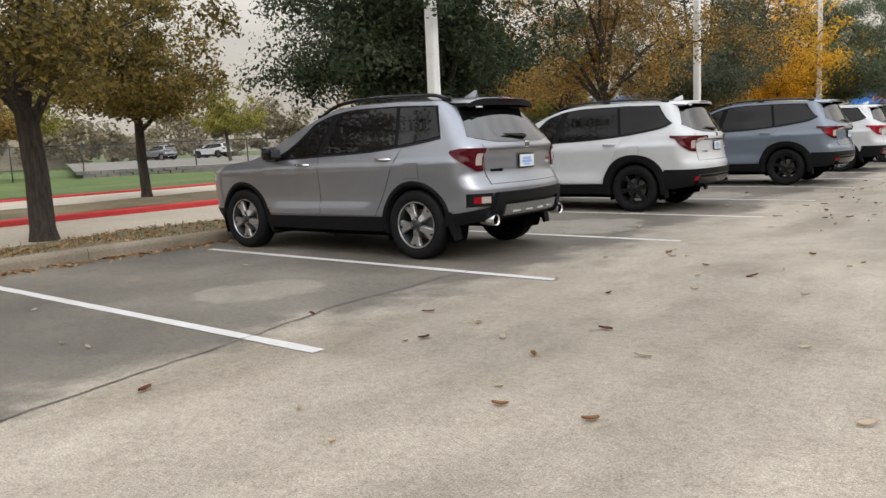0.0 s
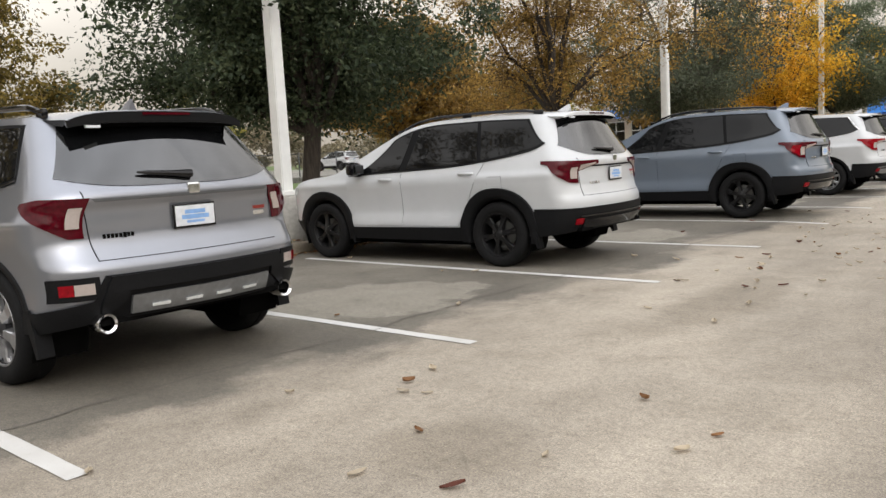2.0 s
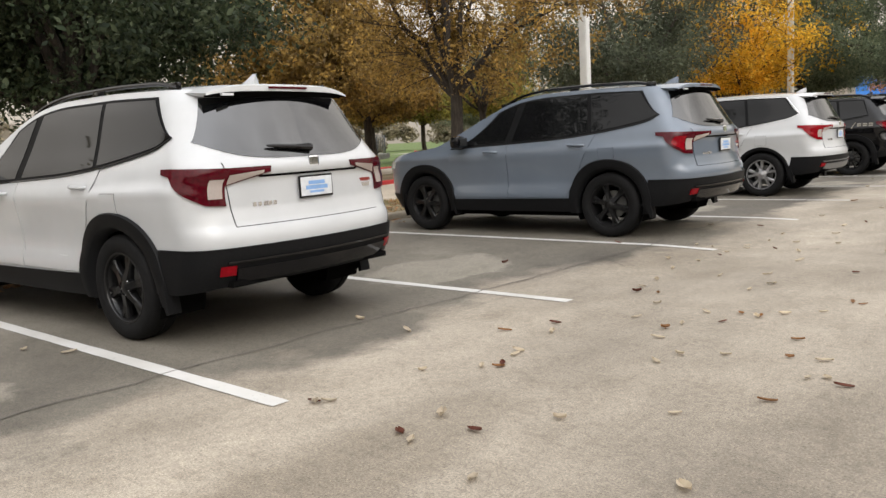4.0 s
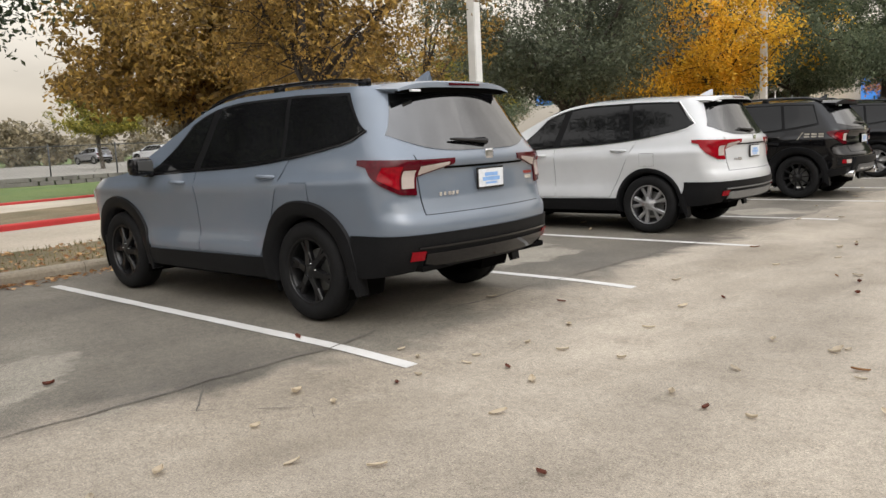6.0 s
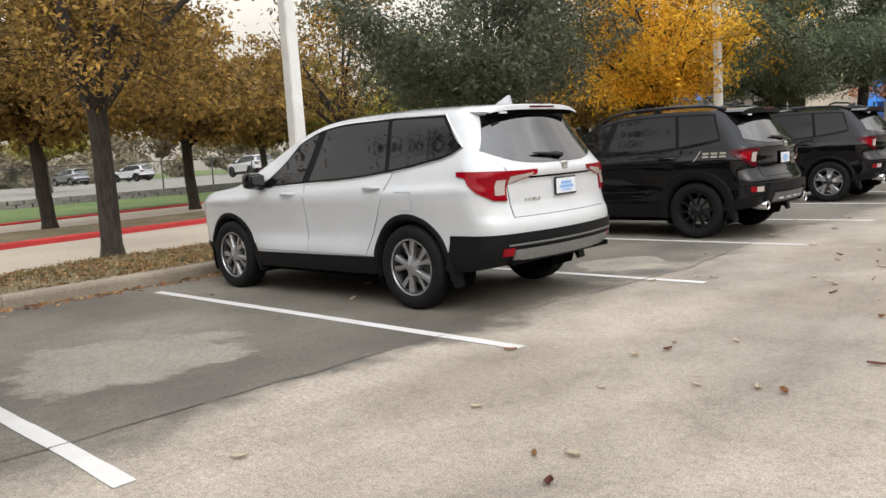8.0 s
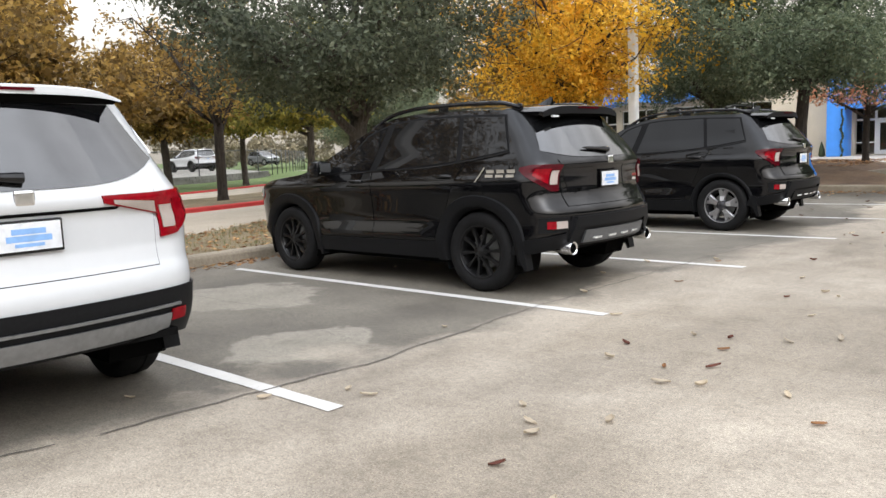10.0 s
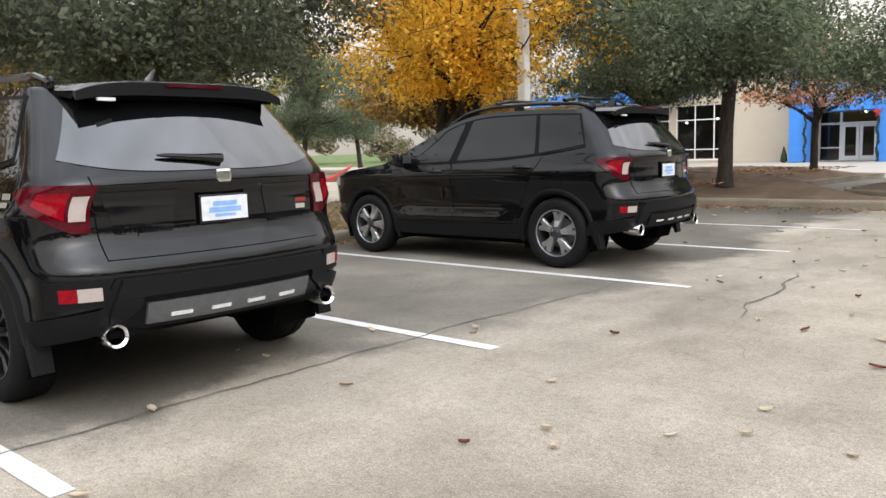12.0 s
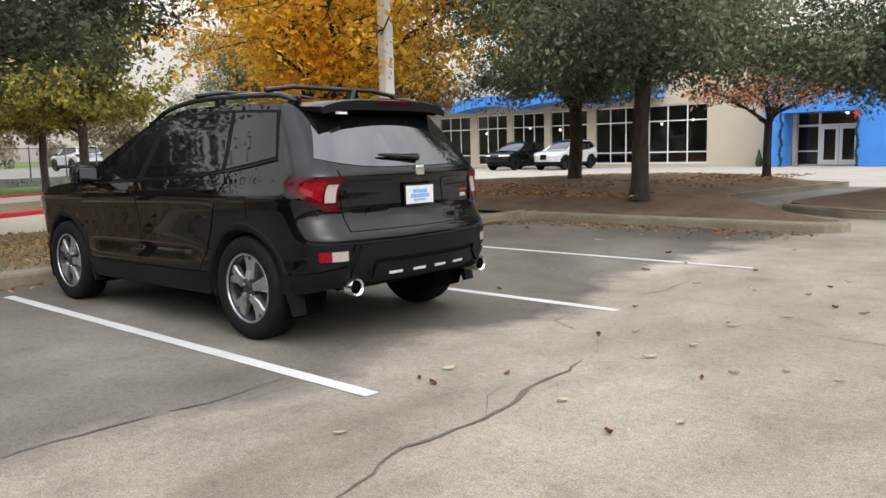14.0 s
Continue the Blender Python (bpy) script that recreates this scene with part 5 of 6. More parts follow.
    # recessed plate bay: a raised brow over a slanting well
    # pilot: a thin black strip paints the shade below the crease instead
    brow = P("brow_or_shade_strip", rear_panel(sh, (-0.64, -0.66) if not pilot else (-0.46, -0.48), (0.64, 0.66) if not pilot else (0.46, 0.48), 1.132 if not pilot else 1.092, 1.152 if not pilot else 1.108, 0.012 if not pilot else 0.008, 16, 2), M_SKIDDARK if not pilot and paint is M_SILVER else (M_GLOSSBLACK if not pilot else M_UNDER))
    x_p = sh.xr(0.93) - 0.014
    plate = P("licence_plate", box((x_p - 0.012, -0.155, 0.925), (x_p, 0.155, 1.08), 0.006), M_GLOSSBLACK, "dealer plate with blue print", False)
    part("plate_face", box((x_p - 0.016, -0.143, 0.940), (x_p - 0.0125, 0.143, 1.068)), M_PLATE, plate)
    for zc, hw, hh in ((1.028, 0.075, 0.013), (0.995, 0.10, 0.014), (0.965, 0.065, 0.008)):
        part("print_bar", box((x_p - 0.0175, -hw, zc - hh), (x_p - 0.0162, hw, zc + hh)), M_PLATEBLUE, plate)
    if pilot:
        yb, zb = 0.42, 0.92
    else:
        yb, zb = 0.48, 0.925
    lettering = P("name_badge", box((sh.xr(zb) - 0.006, yb - 0.01, zb - 0.016), (sh.xr(zb) + 0.02, yb - 0.005, zb + 0.016)), M_CHROME if pilot else M_UNDER, "row of small raised letters drawn as bars", False)
    n_l = 5 if pilot else 8
    for k in range(n_l):
        y0 = yb + 0.09 - k * 0.19 / n_l - (0 if pilot else -0.02)
        part("letter_bar", box((sh.point(sh.t_y(y0, zb), zb).x - 0.011, y0 - 0.13 / n_l, zb - 0.013), (sh.point(sh.t_y(y0, zb), zb).x - 0.002, y0, zb + 0.013)), M_CHROME if pilot else M_UNDER, lettering)
    if not chrome_line:
        bz = 1.0
        bx = sh.point(sh.t_y(-0.56, bz), bz).x
        trail = P("trim_badge", box((bx - 0.012, -0.61, bz), (bx + 0.0, -0.50, bz + 0.022)), M_ORANGE, "small orange trim badge", False)
        part("badge_bar", box((bx - 0.012, -0.60, bz - 0.04), (bx, -0.51, bz - 0.012)), M_CHROME, trail)
    if paint is M_BLACKPAINT:
        for s in (-1, 1):
            P("tailgate_insert", rear_panel(sh, (0.31 * s, 0.27 * s), (0.60 * s, 0.665 * s), 0.905, 1.118, 0.010, 10, 8, 0.008), M_GLOSSBLACK)
    emblem_z = 1.178
    ex = sh.xr(emblem_z) - 0.008
    P("emblem", box((ex - 0.012, -0.046, emblem_z - 0.038), (ex + 0.01, 0.046, emblem_z + 0.038), 0.014), M_CHROME, "plain chrome emblem shape", False)
    # spoiler
    rows = []
    xt = sh.xr(1.62)
    reach = 0.115 if not pilot else 0.05
    low = 1.592 if not pilot else 1.63
    lip = 0.092 if not pilot else 0.06
    half = 0.63
    for k in range(25):
        y = half * (k / 12 - 1)
        e = 1 - (abs(y) / half) ** 5
        bow = 0.085 * (y / 0.69) ** 2
        zt = sh.top(xt) + sh.crown * 0.55 * e + 0.028
        tail = xt - reach + bow
        rows.append([Vector((xt + 0.30, y * 1.06, zt + 0.004 - 0.03 * (1 - e))), Vector((tail + 0.02, y, zt - 0.012 - 0.03 * (1 - e))), Vector((tail, y, zt - 0.022 - 0.025 * (1 - e))), Vector((tail - 0.004, y, zt - lip)), Vector((sh.xr(low) - reach * 0.35 + bow, y * 0.985, low + 0.012)), Vector((sh.xr(low) - 0.004 + bow, y * 0.97, low))])
    sp = P("spoiler", grid_mesh([r[:3] for r in rows]), paint)
    part("spoiler_face", grid_mesh([r[2:4] for r in rows]), paint if pilot else M_SEAL, sp, "", True)
    part("spoiler_underside", grid_mesh([[p + Vector((0, 0, -0.001)) for p in r[3:]] for r in rows]), M_UNDER, sp, "", True)
    for r in (rows[0], rows[-1]):
        bm = bmesh.new()
        bm.faces.new([bm.verts.new(p) for p in r])
        part("spoiler_end", bm, paint if pilot else M_GLOSSBLACK, sp)
    part("high_brake_lamp", box((xt - reach - 0.010, -0.17, rows[12][2].z - 0.022), (xt - reach, 0.17, rows[12][2].z - 0.008)), M_TAILDARK, sp)
    part("sticker", box((rows[21][3].x - 0.003, 0.44, rows[21][3].z - 0.024), (rows[21][3].x + 0.02, 0.53, rows[21][3].z - 0.008)), M_PLATE, sp, "small white paper sticker")
    bm = bmesh.new()
    pts = [sh.point(sh.t_y(y, 1.28 + 0.02 * s), 1.27 + 0.025 * s, 0.03) for s, y in zip(np.linspace(0, 1, 9), np.linspace(-0.02, 0.34, 9))]
    add_tube(bm, pts, [0.026, 0.024, 0.020, 0.017, 0.015, 0.014, 0.013, 0.011, 0.006], 8)
    P("rear_wiper", bm, M_GLOSSBLACK)
    # antenna fin
    xa = xt + 0.36
    bm = bmesh.new()
    za = sh.top(xa) + sh.crown
    base = [bm.verts.new(p) for p in ((xa + 0.13, 0, za - 0.005), (xa + 0.02, 0.035, za - 0.005), (xa - 0.07, 0.03, za - 0.005), (xa - 0.07, -0.03, za - 0.005), (xa + 0.02, -0.035, za - 0.005))]
    topv = [bm.verts.new((xa - 0.045, 0, za + 0.075)), bm.verts.new((xa - 0.075, 0, za + 0.07))]
    for f in ((base[0], base[1], topv[0]), (base[1], base[2], topv[1], topv[0]), (base[2], base[3], topv[1]), (base[3], base[4], topv[0], topv[1]), (base[4], base[0], topv[0])):
        bm.faces.new(f)
    P("antenna_fin", bm, paint)
    # rear bumper
    if pilot:
        P("lower_bumper", wrap_panel(sh, -2.056, 2.056, lambda t: 0.41 - 0.05 * min(1, max(0, abs(t) - 1)), 0.66, 0.016, 60, 6), M_CLAD)
        P("bumper_lip", wrap_panel(sh, -1.05, 1.05, 0.43, 0.525, 0.034, 30, 3, 0.03), skid or M_GLOSSBLACK, "", True)
        P("bumper_shelf", wrap_panel(sh, -1.2, 1.2, 0.56, 0.575, 0.030, 30, 2, 0.02), skid if skid else M_GLOSSBLACK)
    else:
        P("lower_bumper", wrap_panel(sh, -2.03, 2.03, lambda t: 0.425 - 0.06 * min(1, max(0, abs(t) - 1)), lambda t: float(np.interp(abs(t), [0, 0.98, 1.08, 2.03], [0.70, 0.70, 0.555, 0.50])), 0.018, 72, 7), M_CLAD)
        P("bumper_bar", wrap_panel(sh, -0.93, 0.93, 0.60, 0.695, 0.045, 24, 3, 0.03), M_CLAD)
        for s in (-1, 1):
            P("bumper_bar_end", wrap_panel(sh, 0.80 * s, 1.03 * s, lambda t: float(np.interp(abs(t), [0.80, 1.03], [0.545, 0.43])), lambda t: float(np.interp(abs(t), [0.80, 0.93, 1.03], [0.69, 0.69, 0.53])), 0.044, 8, 4, 0.03), M_CLAD)
        sk = P("skid_plate", wrap_panel(sh, -0.76, 0.76, lambda t: 0.45, lambda t: 0.565, 0.040, 24, 4, 0.03), skid or M_SKID, "silver skid plate")
        for k in range(4):
            y = -0.36 + 0.24 * k
            part("skid_rib", wrap_panel(sh, (y - 0.06) / 0.72, (y + 0.06) / 0.72, 0.478, 0.498, 0.052, 4, 1), M_HEAD, sk)
    # screen, bonnet and grille
    rows = []
    for x in np.linspace(1.30, 2.36, 16):
        rim = sh.w(sh.top(x)) * sh.taper(x)
        rows.append([Vector((x, y * (rim - 0.045), sh.top(x) + sh.crown * (1 - abs(y * (rim - 0.045) / rim) ** 2.6) + 0.010)) for y in np.linspace(-1, 1, 17)])
    bm = grid_mesh(rows)
    P("windscreen", bm, M_GLASS)
    P("grille", wrap_panel(sh, 4.45, 5.0, 0.62, 0.92, 0.012, 8, 4), M_GLOSSBLACK)
    P("grille", wrap_panel(sh, -4.45, -5.0, 0.62, 0.92, 0.012, 8, 4), M_GLOSSBLACK)
    P("front_bumper", wrap_panel(sh, 3.0, 5.0, 0.285, 0.50, 0.014, 24, 3), M_CLAD)
    P("front_bumper", wrap_panel(sh, -3.0, -5.0, 0.285, 0.50, 0.014, 24, 3), M_CLAD)
    if bars:
        for x in (0.05, 0.95):
            bm = bmesh.new()
            add_tube(bm, [(x, -0.66, sh.top(x) + 0.10), (x, -0.4, sh.top(x) + 0.135), (x, 0.4, sh.top(x) + 0.135), (x, 0.66, sh.top(x) + 0.10)], 0.018, 8)
            P("crossbar", bm, M_GLOSSBLACK)
    return car


def place_car(car, x, y, yaw):
    car.matrix_world = pose(x, y, 0, 0, 0, 180 + yaw)


silver_suv = suv("sport_utility_vehicle", "silver sport utility vehicle with five-spoke alloy wheels", PASSPORT, M_SILVER, "split", False, 0.012, 2, red=M_TAILDARK)
place_car(silver_suv, -2.03, 4.11, 2.0)
white_suv = suv("sport_utility_vehicle", "white sport utility vehicle with black wheels and arches", PILOT, M_WHITEPAINT, "black", True, 0.028, 1, red=M_TAILDARK)
place_car(white_suv, -2.12, 9.45, 2.5)
grey_suv = suv("sport_utility_vehicle", "blue-grey sport utility vehicle with black alloy wheels", PILOT, M_BLUEGREY, "black", True, 0.028, 1)
place_car(grey_suv, -1.42, 15.02, 0.8)
grey_suv.location.z = lot_height(-2, 14.98)
pearl_suv = suv("sport_utility_vehicle", "pearl white sport utility vehicle with chrome window trim", PILOT, M_WHITEPAINT, "twist", True, 0.012, 0, chrome_line=True, skid=M_SKID)
place_car(pearl_suv, -1.68, 20.74, 0.3)
black_suv = suv("sport_utility_vehicle", "black sport utility vehicle with side decal and black wheels", PASSPORT, M_BLACKPAINT, "rally", False, 0.028, 2, skid=M_SKIDDARK)
place_car(black_suv, -1.56, 25.90, 0.2)
last_suv = suv("sport_utility_vehicle", "black sport utility vehicle with silver wheels and roof crossbars", PASSPORT, M_BLACKPAINT, "split", False, 0.012, 2, bars=True, skid=M_CLAD)
place_car(last_suv, -1.68, 31.45, 0.8)

# side decal of the black vehicle: a slash and three plain letter shapes
decal = part("side_decal", side_panel(PASSPORT, 1, (-0.03, -0.10), (-0.012, -0.082), 1.02, 1.15, 0.010, 3, 6, 0.003), M_GREYPRINT, black_suv, "tan stripe and block decal")
for k in range(3):
    a = -0.13 - k * 0.115
    for z0, z1 in ((1.098, 1.128), (1.06, 1.085)):
        part("decal_bar", side_panel(PASSPORT, 1, (a, a + 0.012), (a - 0.085, a - 0.073), z0, z1, 0.010, 3, 3, 0.003), M_GREYPRINT, decal)

# vehicles far off
for src, x, y, yaw, lab in ((black_suv, -27.2, 69.8, 90, "black vehicle parked before the showroom windows"), (white_suv, -23.7, 70.0, 90, "white vehicle parked before the showroom windows"), (white_suv, -53, 52.5, 0, "white vehicle on the lot beyond the fence"), (silver_suv, -80, 76, 180, "silver vehicle on the lot beyond the fence"), (white_suv, -78, 54.5, 20, "white vehicle on the lot beyond the fence"), (silver_suv, -81, 49, 10, "silver vehicle on the lot beyond the fence")):
    z = 0.5 if x < -40 else 0.004
    c = copy_thing(src, pose(x, y, z, 0, 0, 180 + yaw))
    tagged(c, label=lab, group="distant vehicles")


# ---------------------------------------------------------------- trees
def leaf_cloud(name, centres, radii, count, size, mat, rng, flat=0.75, droop=0.0):
    """Many small bent leaves round the given clump centres, as one mesh."""
    centres = np.asarray(centres)
    radii = np.asarray(radii)
    pick = rng.integers(0, len(centres), count)
    off = rng.normal(0, 1, (count, 3))
    off /= np.linalg.norm(off, axis=1)[:, None]
    off *= (rng.random(count) ** 0.45)[:, None]
    off[:, 2] *= flat
    p = centres[pick] + off * radii[pick][:, None]
    n = off * 0.8 + rng.normal(0, 0.7, (count, 3)) + np.array([0, 0, 0.55])
    n /= np.linalg.norm(n, axis=1)[:, None]
    a = np.cross(n, rng.normal(0, 1, (count, 3)))
    a /= np.linalg.norm(a, axis=1)[:, None]
    a[:, 2] -= droop
    b = np.cross(n, a)
    s = size * rng.uniform(0.6, 1.35, count)[:, None]
    v = np.empty((count, 4, 3))
    v[:, 0] = p - a * s
    v[:, 1] = p + b * s * 0.48 + n * s * 0.12
    v[:, 2] = p + a * s
    v[:, 3] = p - b * s * 0.48 + n * s * 0.12
    me = bpy.data.meshes.new(name)
    me.vertices.add(count * 4)
    me.vertices.foreach_set("co", v.reshape(-1))
    me.loops.add(count * 4)
    me.loops.foreach_set("vertex_index", np.arange(count * 4, dtype=np.int32))
    me.polygons.add(count)
    me.polygons.foreach_set("loop_start", np.arange(0, count * 4, 4, dtype=np.int32))
    me.update(calc_edges=True)
    me.materials.append(mat)
    return me


def tree(label, height, base, spread, mat, bark, leaves, seed, girth=0.17, fork=1.9, leaf=0.085, stems=1, limbs=7, clump=0.62, fill=1.0, inner=0.05, group="verge trees"):
    """A tree that forks into limbs and twigs, with leaf clumps along them. Origin at the foot."""
    rng = np.random.default_rng(seed)
    root = thing("tree", label, "tree", group)
    wood = bmesh.new()
    centres, radii = [], []
    waist = base + 0.27 * (height - base)

    def level(up):
        return waist + up * (waist - base if up < 0 else height - waist)

    for s in range(stems):
        lean = rng.uniform(-0.12, 0.12, 2) * (1 if stems == 1 else 4.0)
        tops = Vector((lean[0] * fork, lean[1] * fork, fork))
        g = girth / (stems ** 0.5)
        foot = Vector((rng.uniform(-1, 1) * 0.12 * (stems - 1), rng.uniform(-1, 1) * 0.12 * (stems - 1), -0.12))
        trunk = [foot, foot.lerp(tops, 0.12), foot.lerp(tops, 0.5) + Vector((rng.uniform(-0.05, 0.05), rng.uniform(-0.05, 0.05), 0)), tops]
        add_tube(wood, trunk, [g * 1.4, g * 1.08, g, g * 0.93], 12)
        for k in range(limbs):
            ang = 2 * math.pi * (k + rng.random() * 0.8) / limbs + s
            up = rng.uniform(-0.75, 0.95)
            if k == 0:
                up = 0.97
            r = spread * math.sqrt(max(0.05, 1 - up * up)) * rng.uniform(0.72, 1.0)
            tip = Vector((r * math.cos(ang), r * math.sin(ang), level(up * 0.92)))
            start = foot.lerp(tops, rng.uniform(0.82, 1.0)) if k % 3 else tops
            bend = start.lerp(tip, 0.45) + Vector((rng.uniform(-0.3, 0.3), rng.uniform(-0.3, 0.3), 0.30 * abs(tip.z - start.z) * 0.5 + 0.25))
            pts = [start * (1 - t) ** 2 + bend * 2 * t * (1 - t) + tip * t * t for t in np.linspace(0, 1, 8)]
            pts = [p + Vector(rng.normal(0, 0.05, 3)) * (0 < i < 7) for i, p in enumerate(pts)]
            lg = g * rng.uniform(0.42, 0.62)
            add_tube(wood, pts, [lg * (1 - 0.85 * i / 7) for i in range(8)], 7)
            for i in range(2, 8):
                for _ in range(4):
                    d = Vector(rng.normal(0, 1, 3))
                    d.z = d.z * 0.6 + 0.1
                    d.normalize()
                    ln = rng.uniform(0.5, 1.35) * spread / 3.2
                    e = pts[i] + d * ln
                    e.z = max(e.z, base + rng.uniform(0, 0.35))
                    m = pts[i].lerp(e, 0.5) + Vector(rng.normal(0, 0.06, 3))
                    add_tube(wood, [pts[i], m, e], [lg * 0.22, lg * 0.14, 0.006], 4, False)
                    for q, rr in ((m, 0.75), (e, 1.0)):
                        if rng.random() < fill:
                            centres.append(q)
                            radii.append(clump * rr * rng.uniform(0.6, 1.25) * spread / 3.2)
    for _ in range(int(70 * fill)):
        d = rng.normal(0, 1, 3)
        d /= np.linalg.norm(d)
        rr = rng.uniform(0.75, 1.0)
        p = Vector((d[0] * spread * rr, d[1] * spread * rr, level(d[2] * rr)))
        centres.append(p)
        radii.append(clump * rng.uniform(0.5, 1.0) * spread / 3.2)
    part("trunk", wood, bark, root, "", True)
    o = new("crown", leaf_cloud("crown", [tuple(c) for c in centres], radii, leaves, leaf, mat, rng))
    o.parent = root
    o = new("inner_foliage", leaf_cloud("inner_foliage", [tuple(c) for c in centres], [r * 0.7 for r in radii], int(leaves * inner * 1.6), leaf * 1.5, mat, rng))
    o.parent = root
    return root


def stand(t, x, y, z=0.1, turn=0, size=1.0):
    t.matrix_world = pose(x, y, z, 0, 0, turn)
    return t


stand(tree("young oak with thinning olive and gold leaves", 6.6, 2.15, 3.7, M_OLIVE, M_BARK, 36000, 11, 0.165, 1.85, 0.045, 1, 8, 0.55, 0.5), -8.15, 2.0, 0.12)
gold_small = stand(tree("slim oak with rusty olive leaves on the median", 5.2, 2.0, 2.45, M_OLIVE, M_BARK, 32000, 12, 0.12, 1.9, 0.05, 1, 7, 0.62), -15.1, 7.7, 0.2, 40)
dark_oak = stand(tree("broad evergreen oak with dense dark leaves", 8.8, 1.9, 3.75, M_OAK, M_BARK, 95000, 13, 0.17, 1.9, 0.046, 1, 14, 0.72, inner=0.2), -8.5, 11.0, 0.10)
stand(tree("oak turning brown and gold on the verge", 8.2, 2.2, 4.2, M_RUST, M_BARK, 42000, 14, 0.15, 2.2, 0.043, 1, 10, 0.54, 0.58), -9.0, 20.4, 0.12)
stand(tree("evergreen oak with grey-green leaves on the verge", 9.2, 2.4, 4.2, M_OAK_PALE, M_BARK_PALE, 62000, 15, 0.20, 1.9, 0.055, 1, 11, 0.62, 0.85), -10.0, 30.8, 0.12)
stand(tree("many-stemmed maple with bright golden leaves", 7.8, 2.35, 4.1, M_GOLD, M_BARK, 40000, 16, 0.26, 1.7, 0.060, 3, 7, 0.52, 0.75), -8.8, 37.9, 0.2)
near_oak = stand(tree("spreading live oak with grey-green leaves", 7.6, 2.1, 4.05, M_OAK_NEAR, M_BARK, 90000, 17, 0.15, 2.5, 0.046, 1, 10, 0.62), -4.1, 40.9, 0.44)
stand(tree("live oak with dark leaves and leaning trunk", 7.2, 2.15, 3.2, M_OAK_NEAR, M_BARK, 56000, 18, 0.17, 2.2, 0.052, 1, 9, 0.62), -8.3, 45.3, 0.44)
stand(tree("small ornamental tree with sparse coral leaves", 4.3, 2.0, 2.4, M_REDLEAF, M_BARK, 2300, 19, 0.11, 1.5, 0.075, 1, 9, 0.50, 0.7), -4.75, 49.3, 0.44)
rust_back = stand(tree("oak with rusty leaves across the road", 6.2, 2.2, 3.4, M_RUST, M_BARK, 26000, 20, 0.16, 2.2, 0.095, 1, 8, 0.64), -19.3, 27.6, 0.16)
stand(tree("half-bare oak with thin rusty leaves on the median", 7.0, 2.3, 3.2, M_RUST, M_BARK, 3800, 33, 0.14, 2.2, 0.07, 1, 9, 0.5, 0.5), -17.2, 32.0, 0.17)
lime = stand(tree("pale-barked tree with yellow-green leaves", 6.0, 2.3, 3.0, M_LIME, M_BARK_PALE, 15000, 21, 0.13, 2.3, 0.085, 1, 8, 0.55, 0.7), -20.6, 37.8, 0.16)

for src, x, y, turn, z, lab in ((lime, -27.2, 39.4, 130, 0.17, ""), (rust_back, -28.0, 36.2, 70, 0.17, ""), (rust_back, -17.2, 22.5, 75, 0.17, "oak with rusty leaves on the median"),
                                (rust_back, -41, 13, 10, 0.1, "rusty oak beyond the fence"),
                                (near_oak, -33, 52, 120, 0.0, "grey-green oak by the far lane"), (near_oak, -38, 61, 250, 0.4, "grey-green oak by the far lane"), (lime, -48, 34, 200, 0.5, ""), (lime, -50, 20, 20, 0.5, ""), (gold_small, -40, -2, 90, 0.3, "slim oak with rusty olive leaves beyond the fence"),
                                (rust_back, -16.8, 29.5 + 16, 200, 0.1, "oak with rusty leaves behind the island bed"), (near_oak, 6.5, 60, 60, 0.0, "live oak with grey-green leaves by the forecourt"), (near_oak, 0.2, 44.6, 200, 0.1, "live oak with grey-green leaves in the far bed")):
    c = copy_thing(src, pose(x, y, z, 0, 0, turn))
    if lab:
        tagged(c, label=lab)
    tagged(c, group="background trees")

# far woods; their haze is only the pale leaf colour
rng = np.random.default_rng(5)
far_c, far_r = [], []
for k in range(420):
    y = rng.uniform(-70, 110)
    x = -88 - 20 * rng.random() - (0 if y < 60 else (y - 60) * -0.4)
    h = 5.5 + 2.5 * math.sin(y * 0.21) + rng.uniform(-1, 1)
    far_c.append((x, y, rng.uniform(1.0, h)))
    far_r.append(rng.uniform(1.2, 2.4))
woods = tagged(new("far_woods", leaf_cloud("far_woods", far_c, far_r, 110000, 0.30, M_HAZE, rng)), label="olive woods beyond the far lot, haze painted into the leaves", category="trees", kind="stuff")

# unseen woods added to close the lot behind the walker and darken reflections
far_c, far_r = [], []
for k in range(760):
    y = rng.uniform(-80, 120)
    far_c.append((rng.uniform(40, 52), y, rng.uniform(0.4, 12.0 + 2.0 * math.sin(y * 0.17))))
    far_r.append(rng.uniform(1.5, 2.8))
for k in range(420):
    far_c.append((rng.uniform(-80, 46), rng.uniform(-62, -50), rng.uniform(0.4, 10.0)))
    far_r.append(rng.uniform(1.5, 2.6))
tagged(new("unseen_reflection_woods", leaf_cloud("unseen_reflection_woods", far_c, far_r, 60000, 0.62, M_OAK, rng)), label="unseen dark woods added round the lot to darken car reflections", category="trees", kind="stuff")

# ---------------------------------------------------------------- fallen leaves and grass
def curled_leaf(length, width, curl):
    bm = bmesh.new()
    rows = []
    n = 6
    for i in range(n + 1):
        u = i / n
        w = width * math.sin(math.pi * min(1, u * 0.96 + 0.03)) ** 0.7 * (1 - 0.25 * u)
        zc = curl * (u - 0.5) ** 2 * 4
        rows.append([bm.verts.new((length * (u - 0.5), s * w, 0.006 + zc * 0.5 + curl * 0.9 * abs(s))) for s in (-1, 0, 1)])
    for a, b in zip(rows, rows[1:]):
        for k in range(2):
            bm.faces.new((a[k], b[k], b[k + 1], a[k + 1]))
    return bm


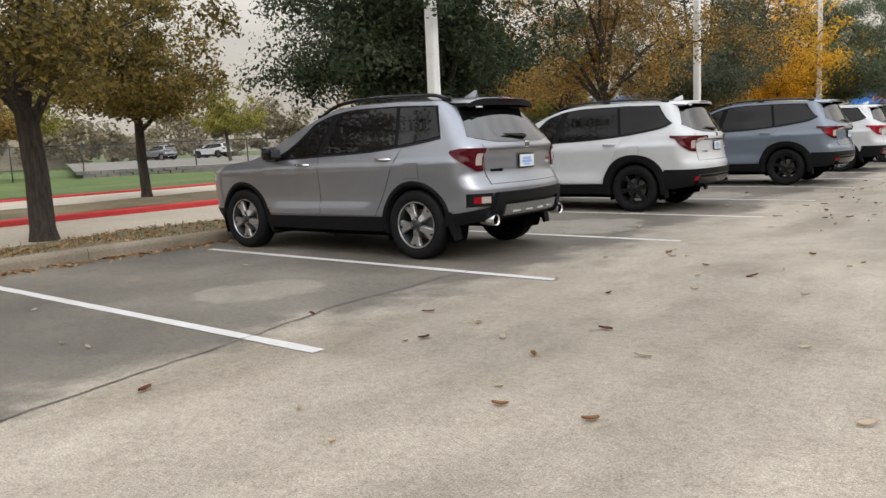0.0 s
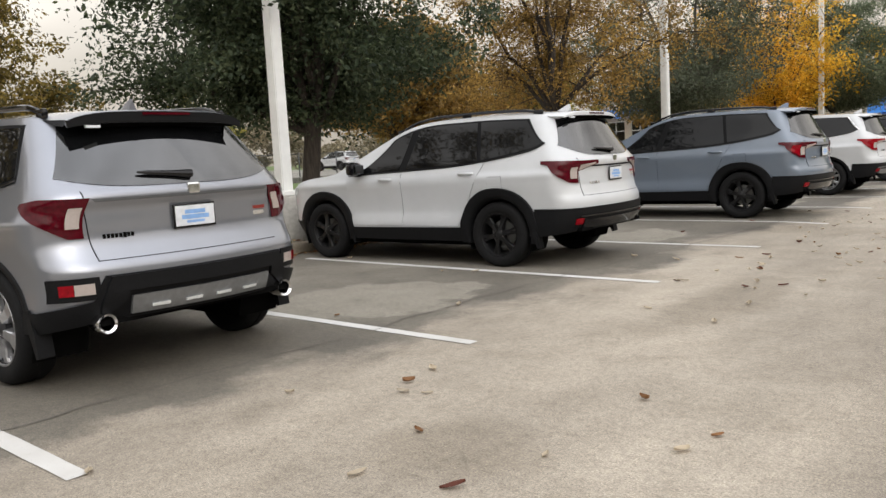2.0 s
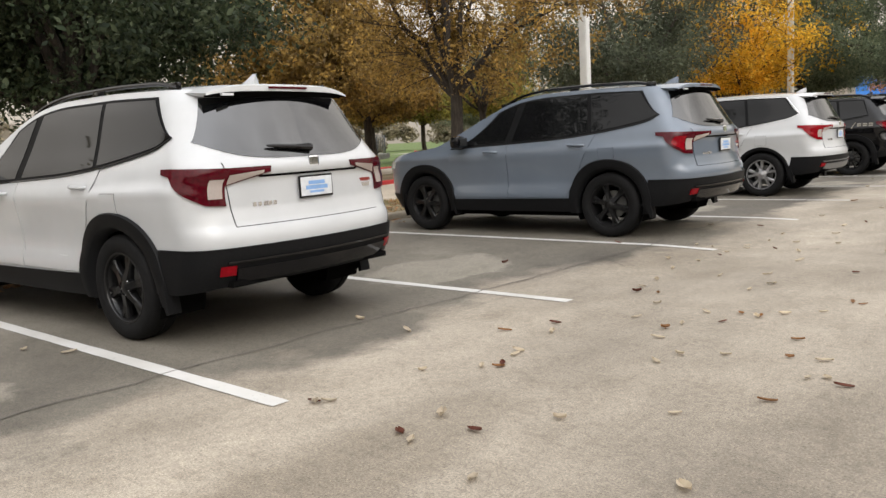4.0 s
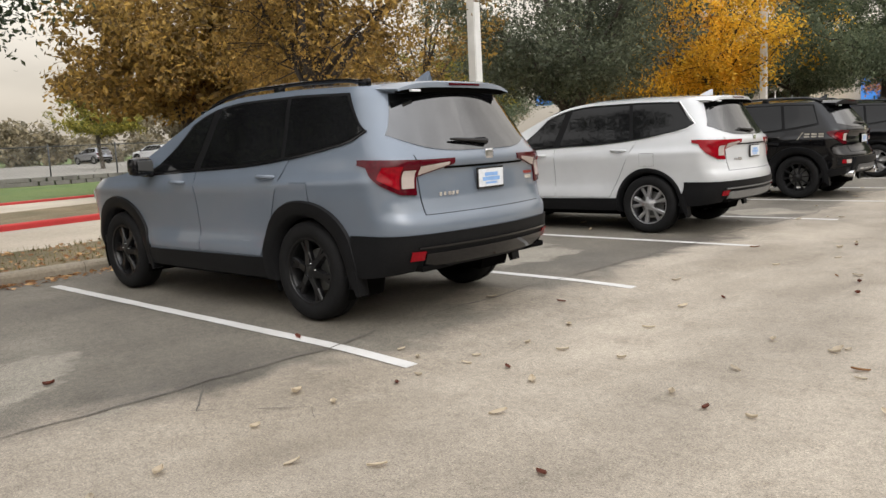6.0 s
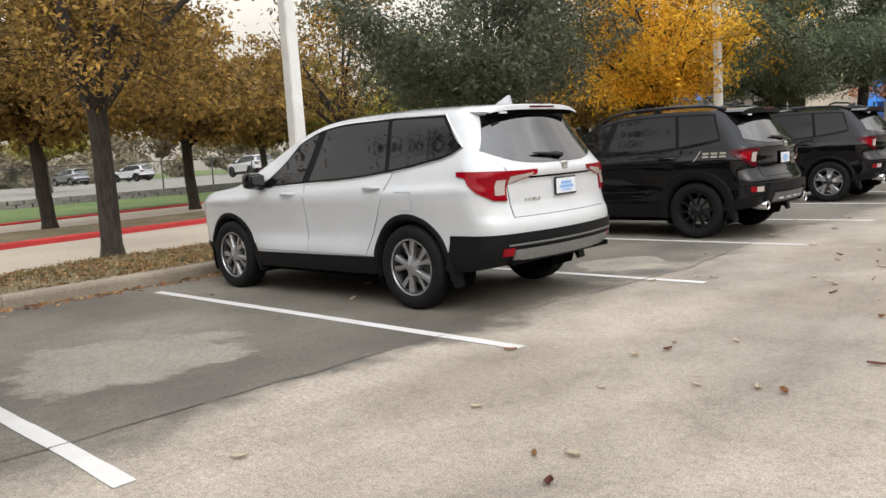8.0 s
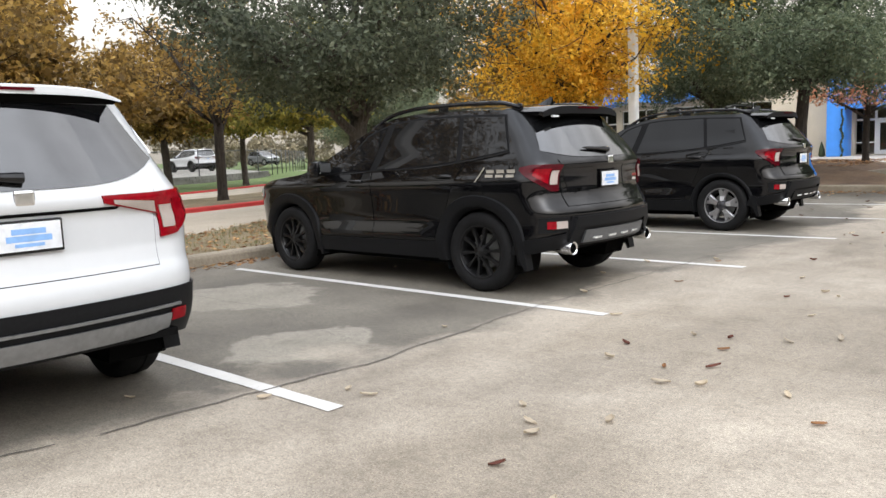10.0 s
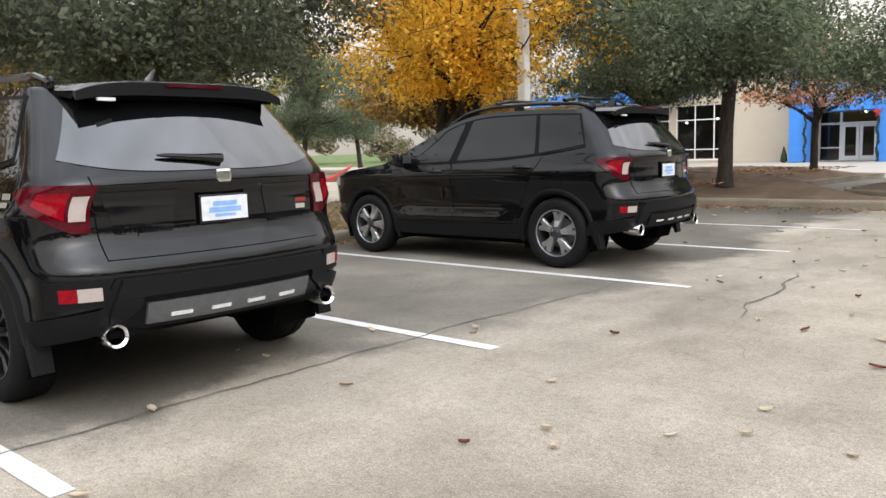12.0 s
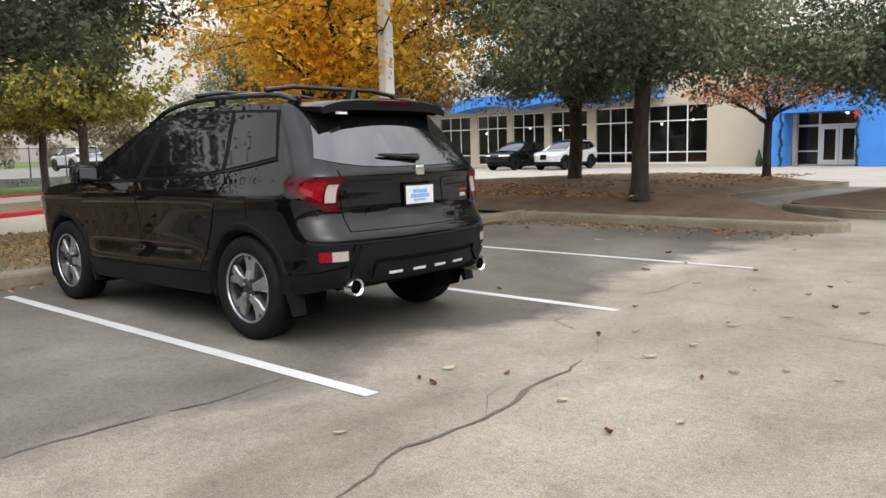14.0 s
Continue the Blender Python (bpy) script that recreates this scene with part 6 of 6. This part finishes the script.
LEAVES = []
for mat in (M_LITTER_RED, M_LITTER_PALE, M_LITTER):
    for L, w, c in ((0.085, 0.024, 0.012), (0.07, 0.026, 0.018), (0.095, 0.020, 0.010)):
        LEAVES.append(mesh_of("fallen_leaf", curled_leaf(L, w, c), mat))
LEAF_LABEL = ["curled red-brown leaf lying on the asphalt", "pale dry curled leaf lying on the asphalt", "dry tan leaf lying on the asphalt"]
rnd = random.Random(8)


def drop_leaf(x, y, kind, size=1.0):
    ob = new("fallen_leaf", LEAVES[kind * 3 + rnd.randrange(3)])
    ob.matrix_world = pose(x, y, lot_height(x, y) + 0.002, rnd.uniform(-10, 10), rnd.uniform(-10, 10), rnd.uniform(0, 360)) @ Matrix.Scale(rnd.uniform(0.75, 1.25) * size, 4)
    tagged(ob, label=LEAF_LABEL[kind], category="leaf", group="fallen leaves")


for _ in range(290):
    x = rnd.uniform(-1.2, 4.2) if rnd.random() < 0.75 else rnd.uniform(-5.3, -1)
    y = rnd.uniform(-2.5, 38.5)
    if rnd.random() < 0.35:
        x, y = 1.2 + rnd.gauss(0, 0.7), y
    drop_leaf(x, y, rnd.choice((0, 0, 1, 1, 1, 1, 1, 2)), 0.9)


# a looser drift of leaves across the aisle behind the middle stalls
for _ in range(75):
    drop_leaf(rnd.uniform(0.1, 3.0), rnd.uniform(7.0, 15.5), rnd.choice((0, 1, 1, 1, 2)), 0.85)


def litter(name, spots, count, mat, label, size=0.045):
    """Leaf litter too dense to count, as one mesh."""
    bm = bmesh.new()
    for _ in range(count):
        x, y, z = spots()
        a = rnd.uniform(0, 6.28)
        L, w = size * rnd.uniform(0.6, 1.3), size * rnd.uniform(0.3, 0.55)
        m = Matrix.Translation((x, y, z + 0.006)) @ Matrix.Rotation(a, 4, "Z") @ Matrix.Rotation(rnd.uniform(-0.5, 0.5), 4, "X") @ Matrix.Rotation(rnd.uniform(-0.4, 0.4), 4, "Y")
        v = [bm.verts.new(m @ Vector(p)) for p in ((-L, 0, 0.004), (0, -w, rnd.uniform(0, 0.02)), (L, 0, 0.006), (0, w, rnd.uniform(0, 0.02)))]
        bm.faces.new((v[0], v[1], v[2]))
        bm.faces.new((v[0], v[2], v[3]))
    return tagged(new(name, mesh_of(name, bm, mat)), label=label, category="leaves", kind="stuff")


def gutter():
    y = rnd.uniform(-3, 38.8)
    while noise.noise(Vector((y * 0.35, 3, 0))) < rnd.uniform(-0.45, 0.35):
        y = rnd.uniform(-3, 38.8)
    return (KERB_X + 0.03 + abs(rnd.gauss(0, 0.16)), y, lot_height(-5.5, y))


def verge_spot():
    y = rnd.uniform(-3, 39) if rnd.random() < 0.5 else rnd.choice((rnd.gauss(20.5, 2.2), rnd.gauss(31.5, 2.5)))
    y = min(39, y)
    x = KERB_X - 0.2 - rnd.random() * (KERB_X - 0.2 - lerp_table(STRIP_BACK, y))
    return (x, y, strip_height(x, y) + 0.012)


def bed_spot():
    x, y = rnd.uniform(-10.5, -3.9), rnd.uniform(39.8, 51)
    return (x, y, 0.47 if (x + 7.5) ** 2 / 9 + (y - 45.6) ** 2 / 20 < 1 else 0.40)


def end_gutter():
    return (rnd.uniform(-5.6, -0.3), 39.25 - abs(rnd.gauss(0, 0.5)), 0.0)


litter("gutter_leaves", gutter, 2300, M_LITTER, "brown leaf litter blown against the kerb", 0.05)
litter("verge_leaves", verge_spot, 6500, M_LITTER, "tan and orange leaf litter on the verge", 0.05)
litter("bed_leaves", bed_spot, 5200, M_LITTER, "brown leaf litter over the planting bed", 0.055)
litter("end_gutter_leaves", end_gutter, 420, M_LITTER, "brown leaf litter by the end kerb", 0.045)


def blades(name, place, count, mat, label, h=0.06):
    bm = bmesh.new()
    for _ in range(count):
        x, y, z = place()
        a = rnd.uniform(0, 6.28)
        hh = h * rnd.uniform(0.5, 1.4)
        dx, dy = math.cos(a), math.sin(a)
        bm.faces.new([bm.verts.new(p) for p in ((x - dy * 0.006, y + dx * 0.006, z - 0.02), (x + dy * 0.006, y - dx * 0.006, z - 0.02), (x + dx * hh * 0.5, y + dy * hh * 0.5, z + hh))])
    return tagged(new(name, mesh_of(name, bm, mat)), label=label, category="grass", kind="stuff")


blades("verge_grass", verge_spot, 16000, M_GRASS, "dry patchy grass on the verge", 0.055)
